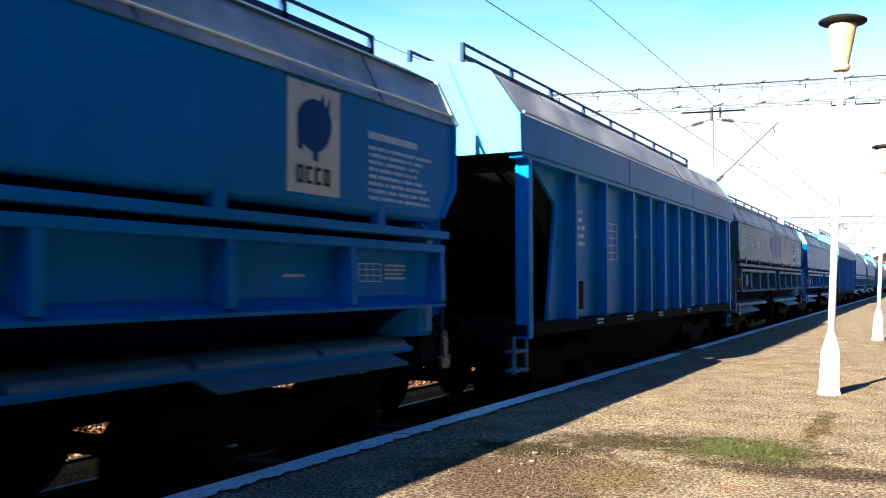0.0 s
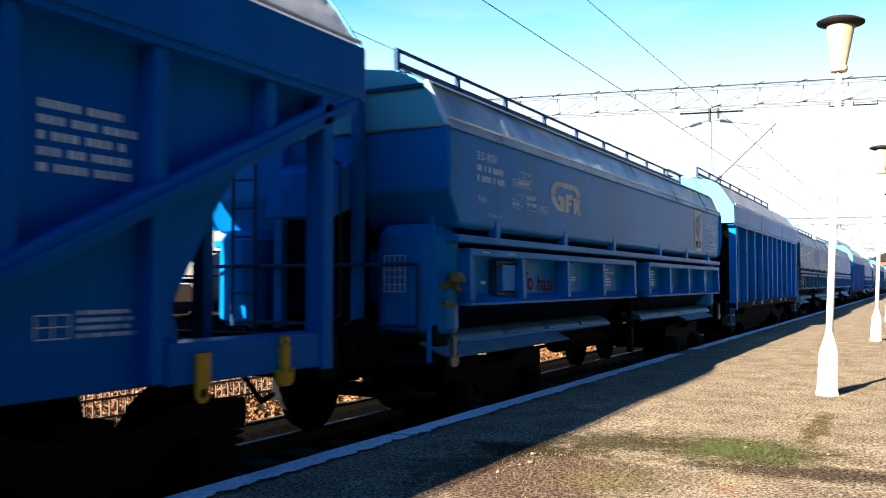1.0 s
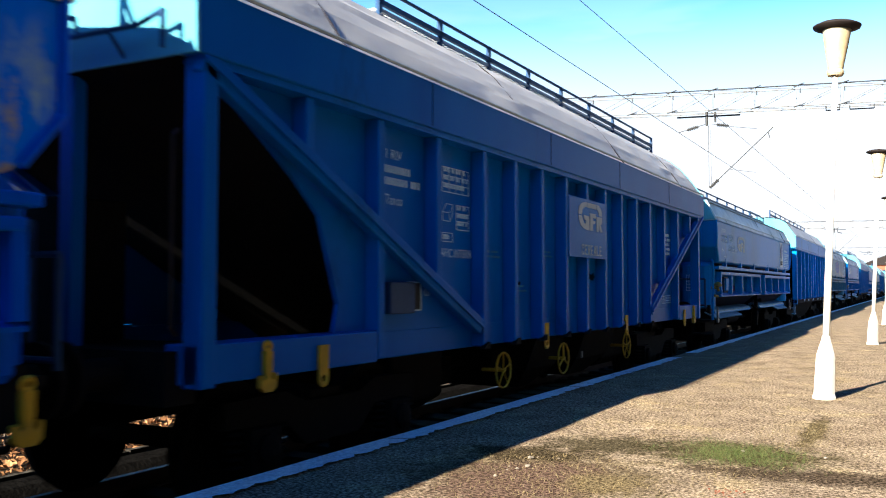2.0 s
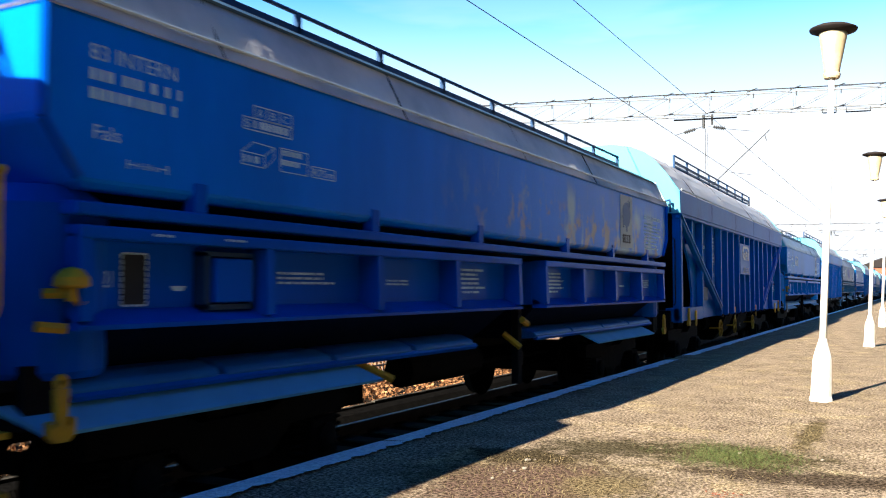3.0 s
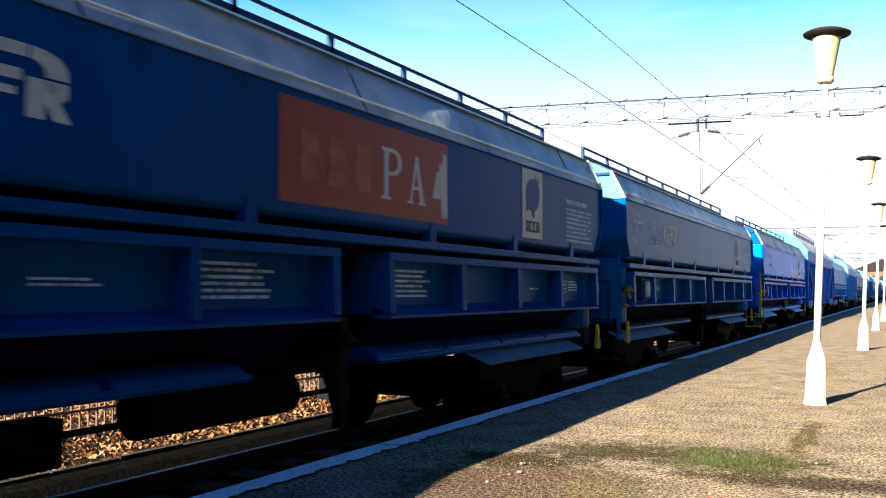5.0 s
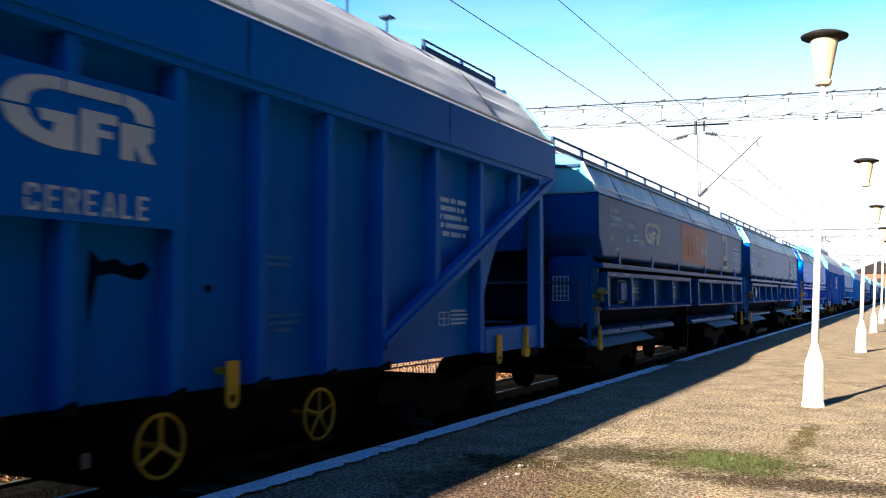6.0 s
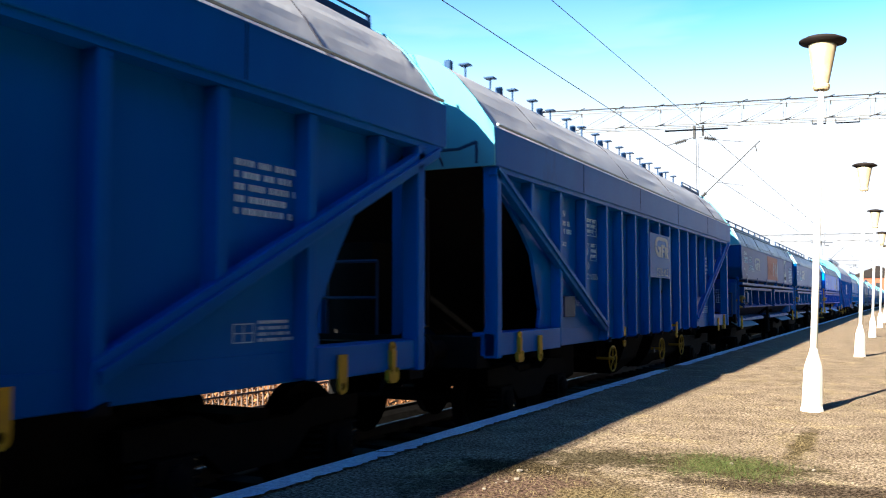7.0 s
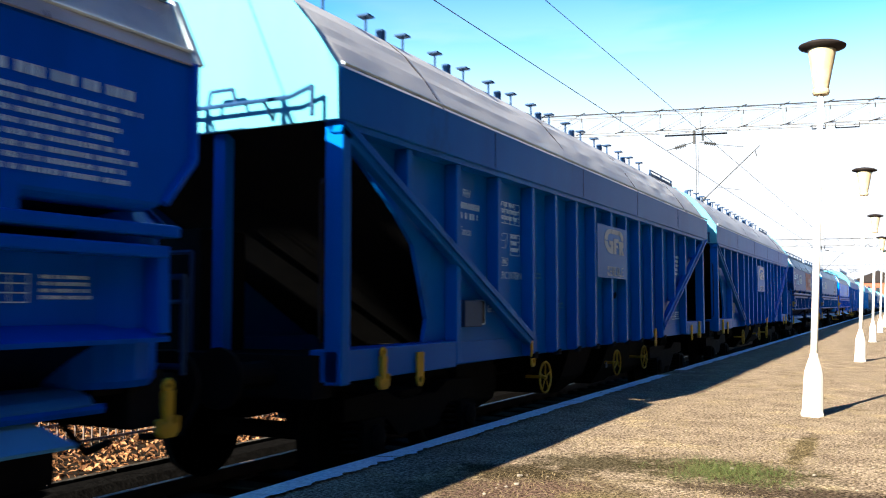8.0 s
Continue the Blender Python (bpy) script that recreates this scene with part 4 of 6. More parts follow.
        for ob in w.children:
            if ob.name.split(".")[0] in ("hazard_plate", "hazard_label", "plate_border", "torn_label"):
                ob.location.y += 0.06
    return w


def rib_wagon(name, y, blue, seed, label, roof_kind="hatches", short=False, detail=True):
    """A grain wagon with ribbed sides, raking braces at its ends and a deep eaves band."""
    L0, L1 = (-5.65, 5.55) if short else (-6.8, 6.58)      # corner posts
    U0, U1 = (-5.85, 5.9) if short else (-6.85, 6.97)      # eaves
    if short:
        b0, b1 = None, None
        ribs = [-4.1, -2.92, -1.66, -0.75, 0.1, 1.05, 2.0, 3.13, 4.31, 5.3]
    else:
        ribs = [-2.93, -2.18, -1.43, -0.66, 0.1, 0.85, 1.6, 2.36, 3.12]
    w = empty(name, (TRACK, y, RAIL), label, "freight wagon", "wagons of the train")
    running_gear(w, 5.95 if short else 7.0, (-4.0, 4.0) if short else (-4.9, 4.9))
    if short:
        b = bmesh.new()
        loft(b, [(0.35, -0.85, 0.85, -2.3, 2.3), (0.6, -1.0, 1.0, -2.6, 2.6), (1.0, -1.2, 1.2, -2.6, 2.6)])
        part("outlet_chute", b, DARK, w, "dark grimy outlet chute")
    b = bmesh.new()
    # hopper with raking ends, painted near black for the shade inside, and its sides
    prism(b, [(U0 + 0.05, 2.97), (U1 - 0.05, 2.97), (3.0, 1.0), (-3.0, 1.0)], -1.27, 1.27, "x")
    part("hopper", b, DARK, w, "hopper with raking ends, interior shade in its dark colour")
    for s in (-1, 1):
        X = lambda a, c: (min(s * a, s * c), max(s * a, s * c))
        b = bmesh.new()
        if short:
            prism(b, [(-4.75, 1.05), (L1, 1.05), (L1, 2.97), (-5.3, 2.97), (-4.46, 2.5)], *X(1.29, 1.33), "x")
        else:
            prism(b, [(-5.3, 1.1), (5.3, 1.1), (5.2, 1.45), (5.5, 1.95), (5.75, 2.3), (6.65, 2.97), (-6.7, 2.97), (-5.75, 2.35), (-5.45, 2.1), (-5.2, 1.45)], *X(1.29, 1.33), "x")
        side = part("side_sheet", b, blue, w, "blue painted side sheet")
        b = bmesh.new()
        box(b, *X(1.35, 1.5), U0, U1, 2.95, 3.35)
        band = part("eaves_band", b, blue, w, "plain blue eaves band", bevel=0.012)
        for yj in (-4.05, -1.25, 1.4, 4.2) if not short else (-2.0, 2.0):
            b = bmesh.new()
            box(b, *X(1.5, 1.503), yj - 0.006, yj + 0.006, 2.97, 3.33)
            part("band_joint", b, CHUTE, band)
        b = bmesh.new()
        box(b, *X(1.33, 1.48), U0 + 0.05, U1 - 0.1, 2.9, 2.95)
        part("eaves_angle", b, blue, w)
        b = bmesh.new()
        if short:
            box(b, *X(1.25, 1.48), L0, L1, 1.0, 1.14)
        else:
            box(b, *X(1.2, 1.46), L0, -4.86, 1.0, 1.24)
            box(b, *X(1.2, 1.336), -4.86, 5.05, 1.0, 1.22)
            box(b, *X(1.2, 1.46), 5.05, L1, 1.0, 1.24)
        part("sole_bar", b, DARK if short else blue, w, bevel=0.01)
        for yp in ribs:
            b = bmesh.new()
            box(b, *X(1.33, 1.47), yp - 0.045, yp + 0.045, 1.1 if short else 1.005, 2.9)
            part("rib", b, blue, side, bevel=0.012)
        for yp in (L0 + 0.06, L1 - 0.06):
            b = bmesh.new()
            box(b, *X(1.33, 1.49), yp - 0.06, yp + 0.06, 0.98, 2.92)
            part("corner_post", b, blue, w, bevel=0.012)
        if not short:
            for e in (-1, 1):
                b = bmesh.new()
                y0, y1 = (-6.8, -3.04) if e < 0 else (6.85, 3.1)
                z0, z1 = 2.93, 1.2
                d = Vector((y1 - y0, z1 - z0)).normalized() * 0.075
                q = Vector((-d.y, d.x))
                prism(b, [(y0 + q.x, z0 + q.y), (y1 + q.x, z1 + q.y), (y1 - q.x, z1 - q.y), (y0 - q.x, z0 - q.y)], *X(1.40, 1.49), "x")
                part("raking_brace", b, blue, w, "raking blue end brace", bevel=0.012)
                b = bmesh.new()
                prism(b, [(y0 + q.x * .2, z0 + q.y * .2), (y1 + q.x * .2, z1 + q.y * .2), (y1 - q.x * .2, z1 - q.y * .2), (y0 - q.x * .2, z0 - q.y * .2)], *X(1.49, 1.515), "x")
                part("brace_web", b, blue, w)
                for yp in ((-5.73, -4.8, -3.85) if e < 0 else (5.93, 4.98, 4.05)):
                    zb = z0 + (z1 - z0) * (yp - y0) / (y1 - y0)
                    full = abs(yp) > 4.5 and abs(yp) < 5.3
                    b = bmesh.new()
                    box(b, *X(1.33, 1.46), yp - 0.05, yp + 0.05, 1.02 if full else zb, 2.9)
                    part("rib", b, blue, side, bevel=0.012)
    # roof with its end sheets
    half = [(1.48, 3.34), (1.15, 3.82), (0.95, 3.93), (0.3, 4.03)] if short else [(1.48, 3.34), (1.26, 3.66), (1.05, 3.91), (0.85, 4.08), (0.6, 4.19), (0.25, 4.26)]
    sec = half + [(-x, z) for x, z in half[::-1]]
    dented_roof("roof", w, sec, U0, U1 - 0.05, ROOF_PLAIN, seed, 4)
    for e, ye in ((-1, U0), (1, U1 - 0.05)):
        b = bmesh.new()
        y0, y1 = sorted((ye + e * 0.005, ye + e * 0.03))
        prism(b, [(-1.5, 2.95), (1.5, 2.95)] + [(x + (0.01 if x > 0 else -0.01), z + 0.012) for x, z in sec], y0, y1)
        part("end_sheet", b, PALE_END, w, "pale end sheet of the roof, sunlight in its colour")
    b = bmesh.new()
    path(b, [(1.52, U0, 3.37), (1.52, U1 - 0.1, 3.37)], 0.015)
    part("eaves_strip", b, CREAM, w, "pale strip along the eaves")
    if roof_kind == "walk":
        roof_walk(w, U0 + 0.4 if short else -3.5, U1 - 0.5, 4.1 if short else 4.3, -0.1, 0.6)
    else:
        y, k = U0 + 0.8, 0
        while y < 4.7:
            b = bmesh.new()
            path(b, [(0.76, y, 4.1), (0.76, y, 4.27)], 0.014)
            box(b, 0.7, 0.82, y - 0.06, y + 0.06, 4.262, 4.28)
            part("hatch_clamp", b, RAILPAINT, w)
            if k % 2 == 0:
                b = bmesh.new()
                box(b, 0.72, 0.8, y - 0.46, y - 0.38, 4.1, 4.22)
                part("hatch_hinge", b, RAILPAINT, w, bevel=0.015)
            y, k = y + 0.69, k + 1
        b = bmesh.new()
        box(b, -0.45, 0.45, U0 + 0.8, 4.7, 4.2, 4.285)
        part("hatch_cover", b, ROOF_PLAIN, w)
        b = bmesh.new()
        box(b, 0.78, 0.82, 4.95, 6.75, 4.1, 4.16)
        path(b, [(0.8, 4.95, 4.22), (0.8, 6.75, 4.22)], 0.012)
        for yy in (4.97, 5.85, 6.73):
            box(b, 0.785, 0.815, yy - 0.02, yy + 0.02, 4.05, 4.225)
        part("roof_rail", b, RAILPAINT, w, "dark blue two-bar rail at the roof's end")
    # end platforms with posts and a guard rail
    for e, ye in ((-1, L0), (1, L1)):
        for x in (-0.75, 0.3):
            b = bmesh.new()
            y0, y1 = sorted((ye, ye - e * 0.1))
            box(b, x - 0.06, x + 0.06, y0, y1, 1.1, 2.95)
            part("end_post", b, blue, w)
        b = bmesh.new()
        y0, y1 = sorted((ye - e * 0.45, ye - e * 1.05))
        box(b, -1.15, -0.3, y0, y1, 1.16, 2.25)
        part("brake_cabinet", b, DARK, w, "dark brake cabinet", bevel=0.02)
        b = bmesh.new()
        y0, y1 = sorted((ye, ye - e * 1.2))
        # deck colour holds the shade of the open end
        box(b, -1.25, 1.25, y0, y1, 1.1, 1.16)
        part("end_platform", b, DARK, w, "end platform deck with shade in its dark colour")
        b = bmesh.new()
        for z in (1.6, 2.0):
            rod(b, (-1.2, ye + e * 0.08, z), (0.1, ye + e * 0.08, z), 0.02, 6)
        for x in (-1.2, -0.55, 0.1):
            rod(b, (x, ye + e * 0.08, 1.1), (x, ye + e * 0.08, 2.0), 0.02, 6)
        part("guard_rail", b, RAILPAINT, w, "dark guard rail of the end platform")
        if short:
            continue
        b = bmesh.new()
        zt = 3.12
        yy = ye + e * (0.2 if not short else 0.35)
        path(b, [(1.35, yy, 2.96), (1.35, yy, zt + 0.06), (1.15, yy, zt), (-1.15, yy, zt), (-1.35, yy, zt + 0.06), (-1.35, yy, 2.96)], 0.018)
        path(b, [(0.35, yy, zt), (0.38, yy, zt + 0.12), (0.6, yy, zt + 0.12), (0.63, yy, zt)], 0.015)
        for x in (-0.8, 0, 0.9):
            path(b, [(x, yy, zt), (x, yy - e * 0.15, 2.96)], 0.014)
        part("end_handrail", b, RAILPAINT, w, "bent tube handrail across the wagon's end")
        b = bmesh.new()
        path(b, [(1.38, ye + e * 0.1, 2.5), (1.42, ye + e * 0.18, 2.45), (1.42, ye + e * 0.18, 1.35), (1.38, ye + e * 0.1, 1.3)], 0.011)
        part("grab_pole", b, HAT, w, "thin tube grab pole")
    if not detail:
        return w
    if short:
        for ye in (-5.85, 5.55):
            b = bmesh.new()
            for o in (0, 0.32):
                box(b, 1.38, 1.41, ye + o, ye + o + 0.03, 0.62, 1.02)
            for z in (0.64, 0.84):
                box(b, 1.3, 1.42, ye, ye + 0.35, z, z + 0.03)
            part("step_ladder", b, FLAP, w, "pale two-step ladder")
        bars(1.335, -3.95, -3.45, 2.0, 2.5, 5, WHITE, w, seed, 0.5)
        grid_marks(1.335, -2.75, -2.1, 1.9, 2.4, 3, 5, WHITE, w)
        bars(1.335, -1.5, -1.1, 2.0, 2.3, 4, WHITE, w, seed + 2)
        for k, yp in enumerate((-3.4, -2.1, -0.4, 1.5, 2.5)):
            bars(1.483, yp, yp + 0.3, 1.03, 1.12, 2, WHITE, w, seed + 40 + k)
        b = bmesh.new()
        box(b, 1.3, 1.42, -3.95, -3.75, 1.25, 1.6)
        part("release_box", b, DARK, w)
        return w
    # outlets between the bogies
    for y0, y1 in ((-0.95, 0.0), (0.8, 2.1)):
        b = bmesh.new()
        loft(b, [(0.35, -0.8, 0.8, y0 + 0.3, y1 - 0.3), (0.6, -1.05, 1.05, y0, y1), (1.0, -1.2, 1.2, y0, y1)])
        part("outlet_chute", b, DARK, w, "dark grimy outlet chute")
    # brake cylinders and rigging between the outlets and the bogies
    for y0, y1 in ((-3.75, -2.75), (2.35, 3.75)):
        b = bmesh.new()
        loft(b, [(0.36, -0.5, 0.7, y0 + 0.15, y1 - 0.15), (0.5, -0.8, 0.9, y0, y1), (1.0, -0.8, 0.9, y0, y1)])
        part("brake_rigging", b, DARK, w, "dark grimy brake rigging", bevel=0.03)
    # fittings on the platform side
    for yp in ((-2.1, -0.3, 2.4) if roof_kind == "walk" else (-2.1, 0.92, 2.5)):
        handwheel(w, yp, mat=YELLOW, spokes=3 if -1 < yp < 1.2 else 5)
    for yp in ((-5.6, -1.31, 1.8, 5.3) if roof_kind == "walk" else (-5.6, -2.1 if seed == 71 else -2.95, 1.33 if seed == 71 else 2.57, 5.33)):
        lashing_eye(w, yp, 1.45 if -4.8 < yp < 5.0 else 1.474)
    for yp in (-6.2, 6.05):
        tow_hook(w, yp, 1.46, 1.03)
    b = bmesh.new()
    box(b, 1.27, 1.285, 0.36, 0.41, 0.66, 0.74)
    part("brake_indicator", b, STEEL, w, "small brake indicator plate")
    # logo plate over three ribs, with its lettering
    b = bmesh.new()
    box(b, 1.47, 1.482, -0.62, 0.82, 1.95, 2.69)
    plate = part("mark_plate", b, blue, w, "blue plate with the owner's mark")
    grain_mark(plate, 1.484, -0.31, 0.62, 2.3, 2.65)
    stencil_word("CEREALE", 1.483, -0.17, 0.6, 1.985, 2.115, CREAM, plate)
    b = bmesh.new()
    box(b, 1.33, 1.43, -4.62, -4.22, 1.36, 1.62)
    part("label_box", b, RAILPAINT, w, "dark blue steel label box", bevel=0.01)
    b = bmesh.new()
    box(b, 1.331, 1.337, -4.2, -3.97, 1.38, 1.62)
    card = part("card_holder", b, BLACKMARK, w, "black label holder")
    grid_marks(1.338, -4.2, -3.97, 1.38, 1.62, 1, 1, WHITE, card, 0.012, "card_frame")
    for yp in (-1.81, -0.3, 1.24):
        b = bmesh.new()
        lathe(b, [(0.022, 1.33), (0.022, 1.345), (0.012, 1.35)], 10, (0, yp, 1.62), "x")
        part("drain_cap", b, CHUTE, w)
    b = bmesh.new()
    prism(b, [(0.34, 1.83), (0.42, 1.76), (0.52, 1.78), (0.6, 1.74), (0.72, 1.77), (0.77, 1.72), (0.7, 1.66), (0.58, 1.68), (0.5, 1.7), (0.4, 1.68), (0.37, 1.55), (0.34, 1.4), (0.325, 1.62)], 1.33, 1.3325, "x")
    part("oil_stain", b, CHUTE, w, "dark oily stain with a run")
    for yp in ribs:
        b = bmesh.new()
        prism(b, [(yp - 0.09, 0.985), (yp + 0.05, 0.985), (yp + 0.05, 1.05), (yp - 0.03, 1.03)], 1.44, 1.5, "x")
        part("rib_foot", b, DARK, w)
    letters("GP 21", 1.335, -3.9, -3.65, 1.5, 1.58, WHITE, w)
    x = 1.3335
    letters("81 RIV", x, -4.62, -4.29, 2.64, 2.72, WHITE, w)
    bars(x, -4.57, -3.98, 2.385, 2.585, 2, WHITE, w, seed, 0.62, "number_stencil", (0.3, 0.42))
    letters("Tanos", x, -4.55, -4.28, 2.26, 2.345, WHITE, w)
    gd = grid_marks(x, -3.57, -3.03, 2.46, 2.69, 4, 3, WHITE, w, 0.006)
    bars(x, -3.54, -3.06, 2.47, 2.69, 3, WHITE, gd, seed + 7, 0.6)
    b = bmesh.new()
    for p, q in (((-3.56, 2.19), (-3.42, 2.19)), ((-3.56, 2.27), (-3.42, 2.27)), ((-3.56, 2.19), (-3.56, 2.27)), ((-3.42, 2.19), (-3.42, 2.27)), ((-3.56, 2.27), (-3.49, 2.35)), ((-3.42, 2.27), (-3.36, 2.35)), ((-3.49, 2.35), (-3.36, 2.35)), ((-3.36, 2.35), (-3.36, 2.26)), ((-3.42, 2.19), (-3.36, 2.26))):
        rod(b, (x, *p), (x, *q), 0.003, 4)
    tagged(part("volume_mark", b, WHITE, w, "white outline of a box for the volume"), kind="stuff")
    gm = grid_marks(x, -3.29, -3.03, 2.12, 2.35, 1, 3, WHITE, w, 0.006)
    bars(x, -3.27, -3.05, 2.13, 2.35, 3, WHITE, gm, seed + 8, 0.6)
    gr = grid_marks(x, -3.57, -3.37, 2.0, 2.08, 1, 1, WHITE, w, 0.006)
    bars(x, -3.55, -3.39, 2.015, 2.065, 1, WHITE, gr, seed + 12, 0.9)
    letters("TRAFIC INTERN", x, -3.72, -2.97, 1.855, 1.935, WHITE, w)
    for k, (a, c, zz, n) in enumerate(((-2.7, -2.3, 1.85, 2), (-2.0, -1.55, 1.5, 2), (1.7, 2.2, 1.75, 2), (1.75, 2.2, 1.3, 3), (-1.3, -0.75, 1.9, 2))):
        bars(x, a, c, zz, zz + 0.05 * n, n, FAINT, w, seed + 50 + k, 0.4)
    bars(x, 4.3, 5.0, 2.1, 2.5, 5, WHITE, w, seed + 60, 0.55)
    grid_marks(x, 4.3, 4.5, 1.3, 1.42, 2, 2, WHITE, w)
    bars(x, 4.55, 4.95, 1.28, 1.44, 4, WHITE, w, seed + 61)
    return w


WAGONS = []


def train():
    tub, rib = tub_wagon, rib_wagon
    W = WAGONS
    W.append(tub("tub_wagon", 0.9, BLUE_A, 11, "faded blue tub hopper wagon with a cream badge panel", roof=ROOF_TEAL))
    W.append(rib("ribbed_wagon", 14.3, BLUE_A, 21, "blue ribbed grain wagon with an open end platform", "walk", short=True))
    W.append(rib("grain_wagon", -13.55, BLUE_B, 31, "deep blue ribbed grain wagon with yellow handwheels and roof walkway", "walk"))
    W.append(tub("tub_wagon", -27.4, BLUE_D, 42, "bright blue tub hopper wagon with worn patches and yellow fittings", mark=False, yellow=True, badge=3.45, shift=-0.34))
    W.append(tub("tub_wagon", -41.57, BLUE_E, 53, "dented blue tub hopper wagon with an orange hazard plate", roof=ROOF_TEAL, hazard=True, badge=3.45, shift=-0.17))
    W.append(tub("tub_wagon", -54.93, BLUE_C, 65, "deep blue tub hopper wagon with an orange-red lettered panel", roof=ROOF_TEAL, badge=3.3, red=True))
    W.append(rib("grain_wagon", -69.71, BLUE_B, 71, "deep blue ribbed grain wagon with roof hatch clamps"))
    W.append(rib("grain_wagon", -84.63, BLUE_B, 83, "deep blue ribbed grain wagon with roof hatch clamps"))
    W.append(tub("tub_wagon", -99.05, BLUE_D, 95, "bright blue tub hopper wagon with yellow hook", yellow=True))
    y = 14.3 + 12.7
    for k, kind in enumerate(("t", "t", "r", "t", "t", "r", "t", "t", "r", "t")):
        last = k > 1
        if kind == "t":
            W.append(tub("tub_wagon", y, (BLUE_SHEEN, BLUE_E)[k % 2], 100 + k, "muted blue tub hopper wagon far along the train", detail=not last, rusty=k == 0))
            y += 13.7
        else:
            W.append(rib("ribbed_wagon", y - 0.3, BLUE_E, 120 + k, "blue ribbed wagon far along the train", "walk", short=True, detail=not last))
            y += 13.1


def motions():
    for w in WAGONS:
        at = w.location.copy()
        walk(w, [(t, pose(at.x, at.y + SPEED * t, at.z)) for t in (0, 1, 2, 3, 4, 5, 6, 7, 8)])


# ---- the place ----
GROUND = material("leaf_litter_ground", (0.03, 0.021, 0.014), 0.95, dark=(0.015, 0.011, 0.008), scale=7, amount=0.9, bump=0.8, grain=40, stain=((0.045, 0.045, 0.022), 0.6))


SOIL_AND_SHADE = (
    (-1.15, 6.25, 0.75, 0.5, 0, (0.072, 0.061, 0.029)),
    # long soft band: shade put into the platform colour
    (-0.55, 5.72, 0.9, 0.22, 8, (0.061, 0.045, 0.032)),
    (-1.95, 6.2, 0.55, 0.4, 20, (0.072, 0.061, 0.036)),
    (-0.72, 7.5, 0.1, 0.9, 0, (0.108, 0.086, 0.043)),
    (-2.05, 4.95, 0.75, 0.8, 0, (0.086, 0.072, 0.036)),
    (-2.05, 4.8, 0.55, 0.8, 0, (0.137, 0.090, 0.072)),
    (-2.35, 5.6, 0.5, 0.3, 15, (0.054, 0.043, 0.025)),
    (-1.6, 4.95, 0.25, 0.3, 0, (0.173, 0.137, 0.076)),
)


